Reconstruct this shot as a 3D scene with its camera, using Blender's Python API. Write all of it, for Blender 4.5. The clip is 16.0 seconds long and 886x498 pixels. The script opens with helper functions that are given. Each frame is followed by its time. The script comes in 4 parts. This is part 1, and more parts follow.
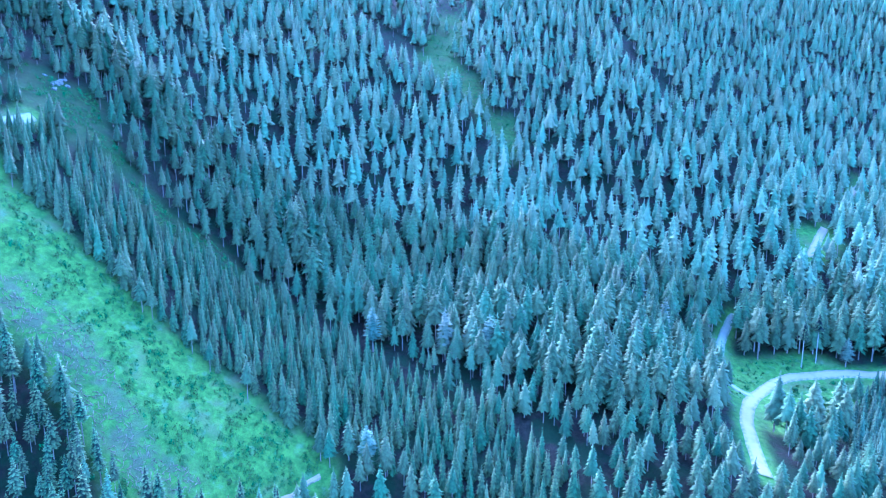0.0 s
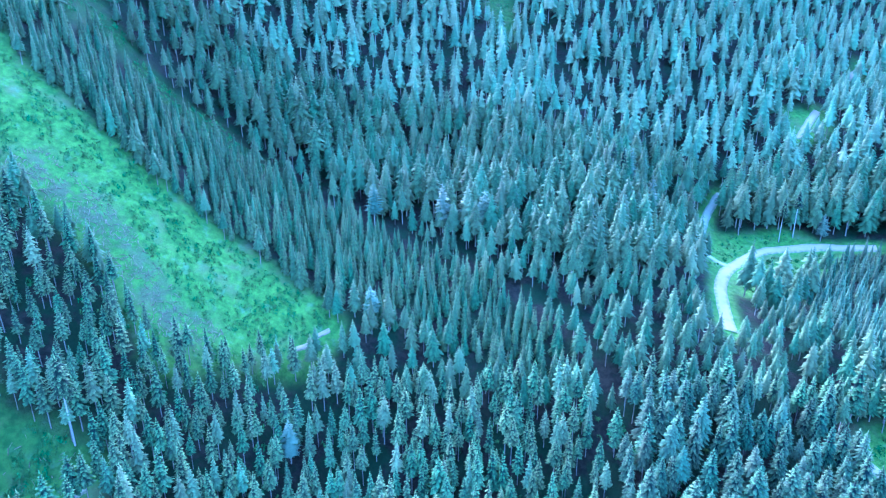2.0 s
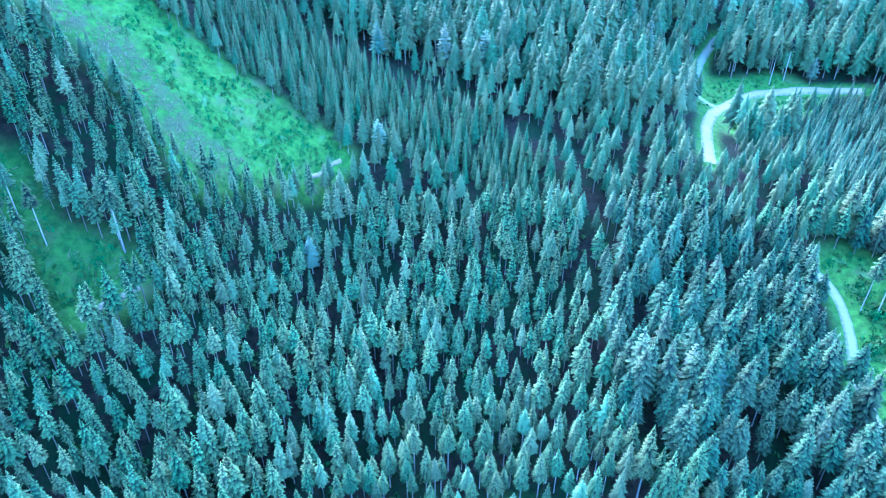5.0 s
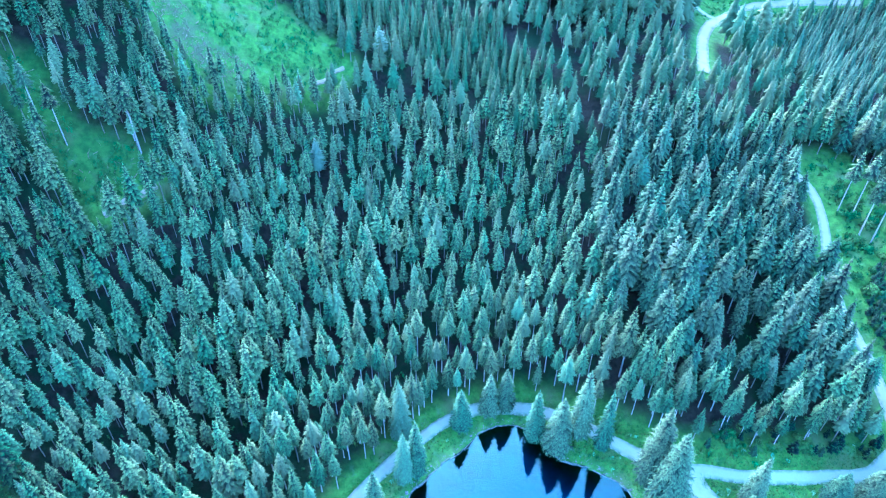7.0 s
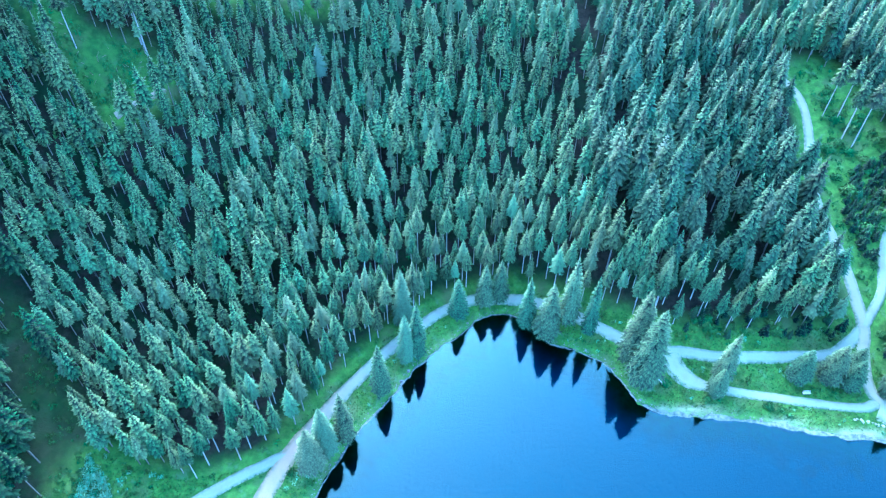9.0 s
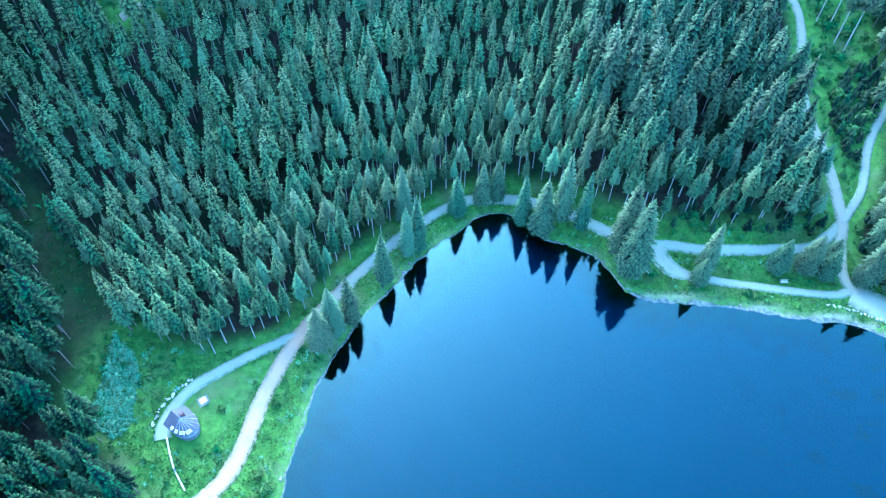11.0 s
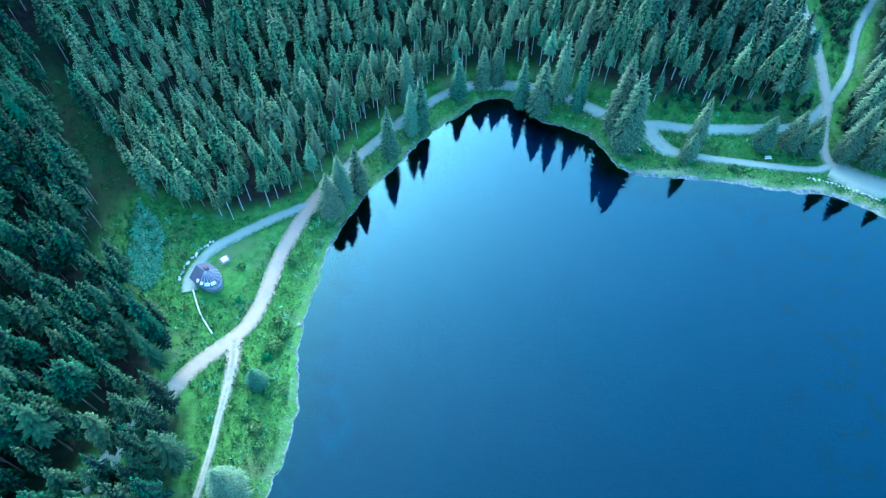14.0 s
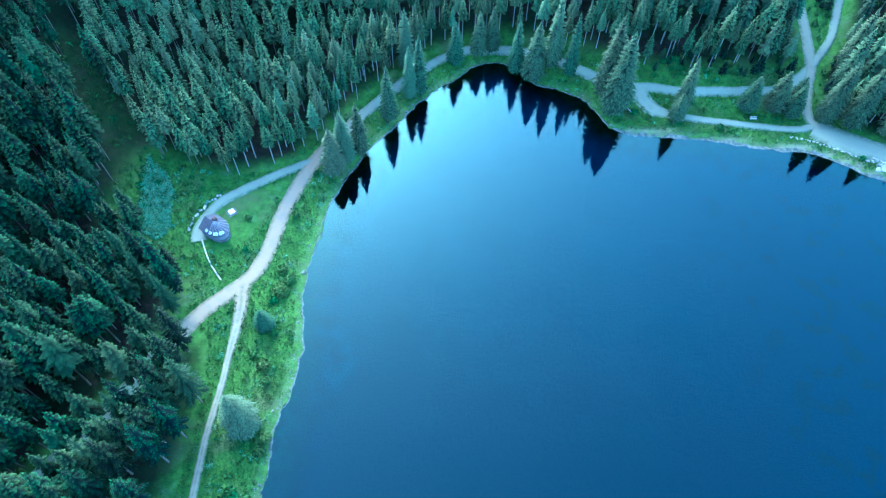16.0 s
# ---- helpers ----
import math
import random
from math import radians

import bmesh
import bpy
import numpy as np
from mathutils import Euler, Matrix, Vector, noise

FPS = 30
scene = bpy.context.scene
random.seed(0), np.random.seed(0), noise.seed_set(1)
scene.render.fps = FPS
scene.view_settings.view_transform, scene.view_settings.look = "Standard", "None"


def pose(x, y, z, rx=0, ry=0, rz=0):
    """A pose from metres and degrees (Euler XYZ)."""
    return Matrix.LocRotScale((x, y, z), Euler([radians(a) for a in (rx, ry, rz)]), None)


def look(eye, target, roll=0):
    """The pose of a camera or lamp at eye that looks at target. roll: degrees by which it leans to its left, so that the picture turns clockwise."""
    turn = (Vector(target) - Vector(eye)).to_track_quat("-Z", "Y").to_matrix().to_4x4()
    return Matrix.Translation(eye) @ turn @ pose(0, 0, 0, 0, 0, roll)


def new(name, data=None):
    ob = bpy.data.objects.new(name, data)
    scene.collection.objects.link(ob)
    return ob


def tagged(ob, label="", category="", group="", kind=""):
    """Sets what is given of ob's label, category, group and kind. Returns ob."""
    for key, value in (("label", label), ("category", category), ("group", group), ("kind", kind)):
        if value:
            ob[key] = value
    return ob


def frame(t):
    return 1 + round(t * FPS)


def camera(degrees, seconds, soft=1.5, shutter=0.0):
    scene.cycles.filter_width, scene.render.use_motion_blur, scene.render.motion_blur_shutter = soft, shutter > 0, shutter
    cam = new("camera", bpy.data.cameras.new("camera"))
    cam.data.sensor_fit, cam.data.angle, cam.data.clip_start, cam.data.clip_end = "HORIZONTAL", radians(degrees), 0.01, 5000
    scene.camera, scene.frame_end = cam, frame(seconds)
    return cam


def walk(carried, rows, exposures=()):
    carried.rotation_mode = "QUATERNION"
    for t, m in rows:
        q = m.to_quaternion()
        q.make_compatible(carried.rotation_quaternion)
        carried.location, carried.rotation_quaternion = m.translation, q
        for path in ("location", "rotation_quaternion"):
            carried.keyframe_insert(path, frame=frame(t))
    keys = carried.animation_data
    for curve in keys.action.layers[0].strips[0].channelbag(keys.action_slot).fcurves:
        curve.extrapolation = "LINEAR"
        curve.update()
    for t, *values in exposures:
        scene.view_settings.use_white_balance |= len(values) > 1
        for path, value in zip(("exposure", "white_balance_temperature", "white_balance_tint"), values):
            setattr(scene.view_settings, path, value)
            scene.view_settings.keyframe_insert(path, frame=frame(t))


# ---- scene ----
cam = camera(70.2, 16.0, soft=1.3)
# seconds, eye, yaw, pitch, roll
PATH = [
    (0.0, (-0.44, -3.54, 131.41), 3.161, -10.135, 0.18),
    (0.5, (0.38, -6.66, 130.28), 3.192, -12.482, 0.11),
    (1.0, (0.89, -9.72, 129.30), 3.206, -14.856, 0.07),
    (1.5, (1.17, -12.74, 128.45), 3.204, -17.293, 0.04),
    (2.0, (1.27, -15.73, 127.73), 3.189, -19.513, 0.03),
    (2.5, (1.26, -18.70, 127.10), 3.164, -21.566, 0.04),
    (3.0, (1.18, -21.65, 126.57), 3.130, -23.685, 0.05),
    (3.5, (1.07, -24.60, 126.11), 3.090, -25.813, 0.08),
    (4.0, (0.96, -27.55, 125.71), 3.045, -27.952, 0.11),
    (6.5, (0.90, -42.52, 124.06), 2.795, -36.346, 0.29),
    (7.0, (1.02, -45.58, 123.72), 2.747, -37.902, 0.32),
    (7.5, (1.18, -48.67, 123.36), 2.702, -39.358, 0.35),
    (8.0, (1.36, -51.78, 122.96), 2.659, -40.838, 0.37),
    (8.5, (1.56, -54.92, 122.52), 2.619, -42.260, 0.39),
    (9.0, (1.76, -58.08, 122.04), 2.582, -43.645, 0.41),
    (11.5, (2.47, -74.03, 119.18), 2.419, -50.260, 0.44),
    (12.0, (2.50, -77.19, 118.58), 2.386, -51.544, 0.44),
    (12.5, (2.49, -80.32, 118.00), 2.350, -52.796, 0.44),
    (13.0, (2.46, -83.41, 117.47), 2.309, -53.755, 0.45),
    (13.5, (2.41, -86.43, 117.01), 2.263, -54.199, 0.46),
    (14.0, (2.36, -89.38, 116.66), 2.208, -54.200, 0.48),
    (14.5, (2.35, -92.24, 116.45), 2.143, -54.276, 0.51),
    (15.0, (2.41, -94.98, 116.42), 2.066, -54.469, 0.55),
    (15.5, (2.59, -97.59, 116.61), 1.974, -54.741, 0.60),
    (16.0, (2.93, -100.05, 117.09), 1.865, -55.169, 0.68),
]
EXPOSURES = [(0.0, 4.5, 3720, 30), (4.0, 4.68, 3750, 13), (6.5, 4.65, 3780, 12), (9.0, 4.48, 3950, 4), (11.5, 3.98, 3950, 0), (13.0, 3.72, 3920, -3), (16.0, 3.55, 3920, -4)]
walk(cam, [(t, pose(0, 0, 0, 0, 0, yaw) @ pose(*Euler((0, 0, -radians(yaw))).to_matrix() @ Vector(eye), 90 + pitch, 0, 0) @ pose(0, 0, 0, 0, 0, roll))
           for t, eye, yaw, pitch, roll in PATH], EXPOSURES)

# ---- sky and light: dusk, the sun behind thin cloud over the western ridge ----
SUN_UP, SUN_TURN = radians(31), radians(-22)
world = bpy.data.worlds.new("sky")
world.use_nodes = True
scene.world = world
wn, wl = world.node_tree.nodes, world.node_tree.links
sky = wn.new("ShaderNodeTexSky")
sky.sky_type, sky.sun_disc, sky.sun_elevation, sky.sun_rotation = "NISHITA", False, SUN_UP, SUN_TURN
sky.air_density, sky.dust_density, sky.ozone_density = 1.0, 4.0, 2.0
wn["Background"].inputs["Strength"].default_value = 0.15
wl.new(sky.outputs["Color"], wn["Background"].inputs["Color"])
sun = new("sun", bpy.data.lights.new("sun", "SUN"))
sun.data.energy, sun.data.angle, sun.data.color = 0.6, radians(11), (1.0, 0.95, 0.88)
sun.matrix_world = look((0, 0, 400), (-400 * math.sin(SUN_TURN), -400 * math.cos(SUN_TURN), 400 - 400 * math.tan(SUN_UP)))

# ---- materials ----
class Mat:
    """A node material with a Principled surface and short ways to add nodes."""
    def __init__(self, name, rough=0.8, spec=0.3):
        self.m = bpy.data.materials.new(name)
        self.m.use_nodes = True
        self.n, self.l = self.m.node_tree.nodes, self.m.node_tree.links
        self.p = self.n["Principled BSDF"]
        self.set(self.p, "Roughness", rough)
        self.set(self.p, "Specular IOR Level", spec)

    def set(self, node, key, value):
        if isinstance(value, bpy.types.NodeSocket):
            self.l.new(value, node.inputs[key])
        else:
            node.inputs[key].default_value = value

    def place(self):
        return self.n.new("ShaderNodeNewGeometry").outputs["Position"]

    def noise(self, scale, detail=4, rough=0.55, where=None):
        q = self.n.new("ShaderNodeTexNoise")
        self.set(q, "Vector", where or self.place())
        self.set(q, "Scale", scale), self.set(q, "Detail", detail), self.set(q, "Roughness", rough)
        return q.outputs["Fac"]

    def math(self, op, a, b=0.0, c=0.0):
        q = self.n.new("ShaderNodeMath")
        q.operation = op
        for i, v in enumerate((a, b, c)):
            self.set(q, i, v)
        return q.outputs[0]

    def span(self, value, lo, hi, a=0.0, b=1.0):
        q = self.n.new("ShaderNodeMapRange")
        q.interpolation_type = "SMOOTHSTEP"
        for i, v in enumerate((value, lo, hi, a, b)):
            self.set(q, i, v)
        return q.outputs[0]

    def mix(self, fac, a, b, way="MIX"):
        q = self.n.new("ShaderNodeMix")
        q.data_type, q.blend_type = "RGBA", way
        self.set(q, 0, fac)
        for i, v in ((6, a), (7, b)):
            self.set(q, i, v if isinstance(v, bpy.types.NodeSocket) else (*v, 1))
        return q.outputs[2]

    def attr(self, name, out="Fac"):
        q = self.n.new("ShaderNodeAttribute")
        q.attribute_name = name
        return q.outputs[out]

    def bump(self, height, strength=0.4, distance=0.1, normal=None):
        q = self.n.new("ShaderNodeBump")
        if normal:
            self.set(q, "Normal", normal)
        self.set(q, "Height", height), self.set(q, "Strength", strength), self.set(q, "Distance", distance)
        self.set(self.p, "Normal", q.outputs[0])

    def rounded(self, name, share):
        """The face's normal, bent towards the crown's own roundness by that share."""
        turn = self.n.new("ShaderNodeVectorTransform")
        turn.vector_type, turn.convert_from, turn.convert_to = "NORMAL", "OBJECT", "WORLD"
        self.set(turn, 0, self.attr(name, "Vector"))
        out = self.n.new("ShaderNodeNewGeometry").outputs["Normal"]
        for op, value in (("SCALE", 1 - share), ("MULTIPLY_ADD", share), ("NORMALIZE", 0)):
            q = self.n.new("ShaderNodeVectorMath")
            q.operation = op
            if op == "MULTIPLY_ADD":
                self.set(q, 0, turn.outputs[0]), self.set(q, 2, out)
                q.inputs[1].default_value = (value, value, value)
            else:
                self.set(q, 0, out)
                if op == "SCALE":
                    q.inputs["Scale"].default_value = value
            out = q.outputs[0]
        return out

    def colour(self, c):
        self.set(self.p, "Base Color", c if isinstance(c, bpy.types.NodeSocket) else (*c, 1))
        return self


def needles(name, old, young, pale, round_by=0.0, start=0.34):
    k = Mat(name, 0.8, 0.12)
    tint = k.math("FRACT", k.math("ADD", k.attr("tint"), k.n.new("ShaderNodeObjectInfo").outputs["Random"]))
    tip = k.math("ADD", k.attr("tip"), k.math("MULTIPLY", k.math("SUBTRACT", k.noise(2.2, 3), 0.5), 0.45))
    # old to young also paints a spruce crown's inner shade and lit tips
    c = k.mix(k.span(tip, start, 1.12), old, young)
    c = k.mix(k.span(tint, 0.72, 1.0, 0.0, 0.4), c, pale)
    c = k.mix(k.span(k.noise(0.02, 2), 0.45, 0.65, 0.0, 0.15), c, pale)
    hsv = k.n.new("ShaderNodeHueSaturation")
    k.set(hsv, "Color", c)
    k.set(hsv, "Hue", k.math("MULTIPLY_ADD", k.math("FRACT", k.math("MULTIPLY", tint, 13.7)), 0.07, 0.465))
    k.set(hsv, "Value", k.math("MULTIPLY_ADD", k.math("FRACT", k.math("MULTIPLY", tint, 7.3)), 0.5, 0.75))
    k.bump(k.noise(9, 4), 0.25, 0.08, k.rounded("bulge", round_by) if round_by else None)
    return k.colour(hsv.outputs[0]).m


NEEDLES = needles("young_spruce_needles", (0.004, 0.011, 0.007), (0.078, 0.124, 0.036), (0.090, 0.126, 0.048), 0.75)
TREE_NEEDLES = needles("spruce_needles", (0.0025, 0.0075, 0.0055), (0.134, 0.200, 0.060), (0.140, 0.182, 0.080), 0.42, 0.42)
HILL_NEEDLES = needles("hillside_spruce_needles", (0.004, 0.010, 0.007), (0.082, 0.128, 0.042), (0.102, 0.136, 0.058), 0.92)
# far copy: haze over the distant trees is put into paler needles
FAR_NEEDLES = needles("haze_paled_spruce_needles", (0.008, 0.018, 0.013), (0.148, 0.212, 0.084), (0.166, 0.214, 0.106), 0.94)
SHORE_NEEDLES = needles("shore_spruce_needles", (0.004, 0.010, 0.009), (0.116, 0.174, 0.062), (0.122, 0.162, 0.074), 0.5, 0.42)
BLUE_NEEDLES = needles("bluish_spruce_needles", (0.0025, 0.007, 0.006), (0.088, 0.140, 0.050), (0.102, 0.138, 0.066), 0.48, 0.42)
# greener needles, darkened to put the south-west stand's shade into their colour
SHADED_NEEDLES = needles("shaded_spruce_needles", (0.002, 0.007, 0.004), (0.054, 0.114, 0.026), (0.052, 0.092, 0.030), 0.3, 0.56)
k = Mat("spruce_bark", 0.9, 0.1)
k.colour(k.mix(k.noise(6, 5), (0.070, 0.064, 0.046), (0.20, 0.186, 0.142)))
k.bump(k.noise(14, 5), 0.6, 0.03)
BARK = k.m
k = Mat("pale_spruce_bark", 0.9, 0.1)
k.colour(k.mix(k.noise(6, 5), (0.12, 0.115, 0.09), (0.36, 0.34, 0.28)))
k.bump(k.noise(14, 5), 0.6, 0.03)
PALE_BARK = k.m

k = Mat("ground_cover", 0.95, 0.1)
# litter and moss, darkened to put the shade under the trees into colour
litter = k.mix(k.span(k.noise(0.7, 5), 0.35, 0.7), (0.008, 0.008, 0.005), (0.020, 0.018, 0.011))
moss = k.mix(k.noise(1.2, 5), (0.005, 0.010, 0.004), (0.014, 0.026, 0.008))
shaded_floor = k.mix(k.span(k.noise(0.12, 5, 0.65), 0.42, 0.58), litter, moss)
grass = k.mix(k.span(k.noise(0.55, 6, 0.65), 0.3, 0.7), (0.034, 0.074, 0.011), (0.082, 0.148, 0.020))
grass = k.mix(k.span(k.noise(0.10, 5, 0.6), 0.5, 0.7), grass, (0.074, 0.096, 0.030))
grass = k.mix(k.span(k.noise(0.33, 6, 0.7), 0.54, 0.68, 0, 0.7), grass, (0.085, 0.130, 0.050))
grass = k.mix(k.span(k.noise(4.0, 4), 0.55, 0.75, 0, 0.5), grass, (0.018, 0.040, 0.010))
brash = k.mix(k.noise(1.6, 6, 0.7), (0.036, 0.050, 0.018), (0.084, 0.100, 0.040))
grass = k.mix(k.math("MULTIPLY", k.attr("brash"), k.span(k.noise(0.25, 5, 0.7), 0.42, 0.60)), grass, brash)
c = k.mix(k.attr("meadow"), shaded_floor, grass)
sand = k.mix(k.noise(2.5, 5), (0.16, 0.142, 0.098), (0.33, 0.295, 0.215))
c = k.mix(k.attr("sand"), c, sand)
depth = k.n.new("ShaderNodeSeparateXYZ")
k.set(depth, 0, k.place())
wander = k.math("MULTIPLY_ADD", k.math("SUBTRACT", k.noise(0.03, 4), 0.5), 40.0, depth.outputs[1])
# the sky's sheen, pale north to deep blue south-east, is put into the bed
bed_with_sheen = k.mix(k.span(wander, -70.0, 30.0), (0.006, 0.026, 0.10), (0.11, 0.32, 0.42))
bed_with_sheen = k.mix(k.span(depth.outputs[0], 30.0, 100.0), bed_with_sheen, (0.012, 0.055, 0.18))
bed_with_sheen = k.mix(k.math("MULTIPLY", k.attr("shelf"), k.span(k.noise(0.25, 4), 0.25, 0.65, 0.1, 0.7)), bed_with_sheen, (0.09, 0.24, 0.40))
weed = k.math("MULTIPLY", k.span(k.noise(0.17, 3, 0.5), 0.52, 0.66), k.span(depth.outputs[0], 55.0, 90.0))
bed_with_sheen = k.mix(k.math("MULTIPLY", weed, 0.85), bed_with_sheen, (0.02, 0.05, 0.06))
c = k.mix(k.span(k.math("ADD", depth.outputs[2], k.math("MULTIPLY", k.noise(0.3, 4), 0.7)), -1.3, 0.15, 1.0, 0.0), c, bed_with_sheen)
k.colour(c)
k.bump(k.math("ADD", k.noise(3.5, 6, 0.7), k.noise(0.8, 4)), 0.8, 0.25)
GROUND = k.m

k = Mat("gravel", 0.95, 0.15)
c = k.mix(k.noise(5, 6, 0.7), (0.126, 0.146, 0.092), (0.215, 0.240, 0.154))
c = k.mix(k.attr("sandy"), c, k.mix(k.noise(3, 6, 0.7), (0.180, 0.135, 0.076), (0.262, 0.196, 0.112)))
c = k.mix(k.span(k.noise(0.35, 4), 0.45, 0.75, 0, 0.6), c, (0.145, 0.138, 0.098))
c = k.mix(k.math("MULTIPLY", k.attr("verge"), k.span(k.noise(0.9, 5, 0.7), 0.35, 0.6)), c, (0.04, 0.075, 0.02))
k.colour(c)
k.bump(k.noise(18, 4), 0.5, 0.03)
GRAVEL = k.m

k = Mat("lake_water", 0.03, 0.5)
fres = k.n.new("ShaderNodeFresnel")
k.set(fres, "IOR", 1.44)
gloss, clear, both = k.n.new("ShaderNodeBsdfGlossy"), k.n.new("ShaderNodeBsdfTransparent"), k.n.new("ShaderNodeMixShader")
k.set(gloss, "Roughness", 0.0), k.set(gloss, "Color", (0.56, 0.97, 0.91, 1)), k.set(clear, "Color", (0.08, 0.19, 0.25, 1))
k.bump(k.noise(0.9, 3), 0.006, 0.05)
k.set(both, 0, fres.outputs[0]), k.set(both, 1, clear.outputs[0]), k.set(both, 2, gloss.outputs[0])
k.l.new(both.outputs[0], k.n["Material Output"].inputs["Surface"])
WATER = k.m


def plain(name, dark, light, scale=4.0, rough=0.85, spec=0.2, relief=0.3):
    k = Mat(name, rough, spec)
    k.colour(k.mix(k.span(k.noise(scale, 5, 0.65), 0.3, 0.7), dark, light))
    k.bump(k.noise(scale * 4, 4), relief, 0.03)
    return k.m


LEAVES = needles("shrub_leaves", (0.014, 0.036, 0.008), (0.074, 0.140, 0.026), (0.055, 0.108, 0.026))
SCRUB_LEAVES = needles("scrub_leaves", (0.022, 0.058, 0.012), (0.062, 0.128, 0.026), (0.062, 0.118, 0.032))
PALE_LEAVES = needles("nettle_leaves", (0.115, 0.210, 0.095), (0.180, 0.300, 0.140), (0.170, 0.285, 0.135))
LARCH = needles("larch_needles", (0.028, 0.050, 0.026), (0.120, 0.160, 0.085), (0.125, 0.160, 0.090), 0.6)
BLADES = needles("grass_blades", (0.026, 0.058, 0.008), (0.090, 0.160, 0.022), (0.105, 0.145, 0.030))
STONE = plain("granite", (0.06, 0.059, 0.048), (0.17, 0.166, 0.138), 2.0, 0.9, 0.2, 0.6)
RIPRAP = plain("riprap_stone", (0.20, 0.19, 0.165), (0.40, 0.38, 0.335), 1.5, 0.9, 0.2, 0.6)
SLATE = plain("slate_shingles", (0.020, 0.020, 0.022), (0.058, 0.056, 0.058), 3.0, 0.6, 0.4, 0.6)
PLASTER = plain("lime_plaster", (0.16, 0.155, 0.145), (0.24, 0.235, 0.22), 1.5, 0.9, 0.2, 0.2)
TIMBER = plain("weathered_timber", (0.30, 0.27, 0.21), (0.50, 0.46, 0.38), 5.0, 0.85, 0.2, 0.5)
DARK_TIMBER = plain("brown_timber", (0.055, 0.032, 0.028), (0.12, 0.07, 0.06), 5.0, 0.8, 0.2, 0.5)
WHITE_PAINT = plain("white_paint", (0.70, 0.70, 0.69), (0.82, 0.82, 0.81), 2.0, 0.5, 0.4, 0.1)
SHORE_SAND = plain("shore_sand", (0.028, 0.04, 0.026), (0.14, 0.145, 0.112), 1.1, 0.9, 0.2, 0.7)
DEADWOOD = plain("bleached_deadwood", (0.06, 0.056, 0.030), (0.15, 0.138, 0.08), 3.0, 0.85, 0.2, 0.5)
GLASS = plain("window_glass", (0.30, 0.33, 0.36), (0.36, 0.39, 0.42), 0.5, 0.08, 0.8, 0.0)

# ---- the land ----
# heights of the land (x, y, z), from the lake shore up to the far slopes
LAND_NEAR = [(-48, -13, 2.6), (-48, -30, 1.8), (-52, -4, 3.9), (-38, 11, 3.4), (97, 42, 4), (50, 33, 2.6), (-14, 41, 2.6), (10, 52, 3.0),
             (28, 67, 13), (46, 73, 19), (-27, 58, 9), (14, 67, 8), (-5, 82, 15), (-39, 103, 28), (-68, 48, 14), (-91, 73, 37),
             (-70, 71, 33), (95, 80, 18), (92, 108, 30), (94, 59, 11), (-90, -10, 10), (-100, -60, 8), (-130, 30, 44), (-40, -80, 1.5), (-55, -110, 2), (-110, -120, 6)]
LAND_FAR = [(-40, 138, 53), (-30, 135, 50), (-79, 140, 74), (-115, 153, 106), (-10, 174, 57), (13, 163, 54), (72, 146, 46), (89, 220, 50), (135, 217, 48),
            (56, 217, 64), (54, 229, 70), (-80, 205, 84), (156, 288, 82), (-100, 237, 112), (-135, 208, 138), (-48, 366, 165), (-110, 420, 208),
            (78, 390, 158), (165, 575, 248), (460, 715, 265), (229, 350, 91), (344, 490, 140), (140, 100, 30), (180, 60, 26), (200, 160, 50), (260, 230, 80), (-260, 120, 150), (-300, 300, 260), (0, 700, 320)]
CTRL = np.array(LAND_NEAR + LAND_FAR, float)
def _kernel(r):
    return np.where(r > 1e-6, r * r * np.log(np.maximum(r, 1e-6)), 0.0)
def _solve(c, smooth):
    p = c[:, :2] / 100
    n = len(p)
    k = _kernel(np.linalg.norm(p[:, None] - p[None], axis=2)) + smooth * np.eye(n)
    q = np.hstack([np.ones((n, 1)), p])
    a = np.block([[k, q], [q.T, np.zeros((3, 3))]])
    return p, np.linalg.solve(a, np.concatenate([c[:, 2], np.zeros(3)]))
CP, CW = _solve(CTRL, 0.02)
def spline(x, y):
    x, y = np.asarray(x, float), np.asarray(y, float)
    s = np.stack([x.ravel(), y.ravel()], 1) / 100
    out = np.empty(len(s))
    for i in range(0, len(s), 20000):
        b = s[i:i + 20000]
        out[i:i + 20000] = _kernel(np.linalg.norm(b[:, None] - CP[None], axis=2)) @ CW[:len(CP)] + CW[-3] + b @ CW[-2:]
    return out.reshape(x.shape)
# the lake's shore, anticlockwise from the south-west
SHORE = [(-34, -150), (-31, -95), (-30.5, -73), (-30.3, -62), (-28.3, -50), (-28.4, -42), (-30.0, -34), (-30, -26), (-29, -17), (-28.2, -8), (-26, -1),
         (-22.6, 6.5), (-19, 14), (-14, 21), (-10.5, 27), (-4.5, 35), (1.0, 39.5), (6, 45.5), (13, 47.5), (19, 44.5), (23.5, 39), (31, 36.5), (37.5, 32),
         (41, 25.5), (45.3, 21), (54, 20.2), (64, 19.8), (74, 18.4), (85, 17), (93.5, 16), (101, 12), (110, 7), (135, 2), (190, -30), (215, -120), (120, -260), (20, -230)]


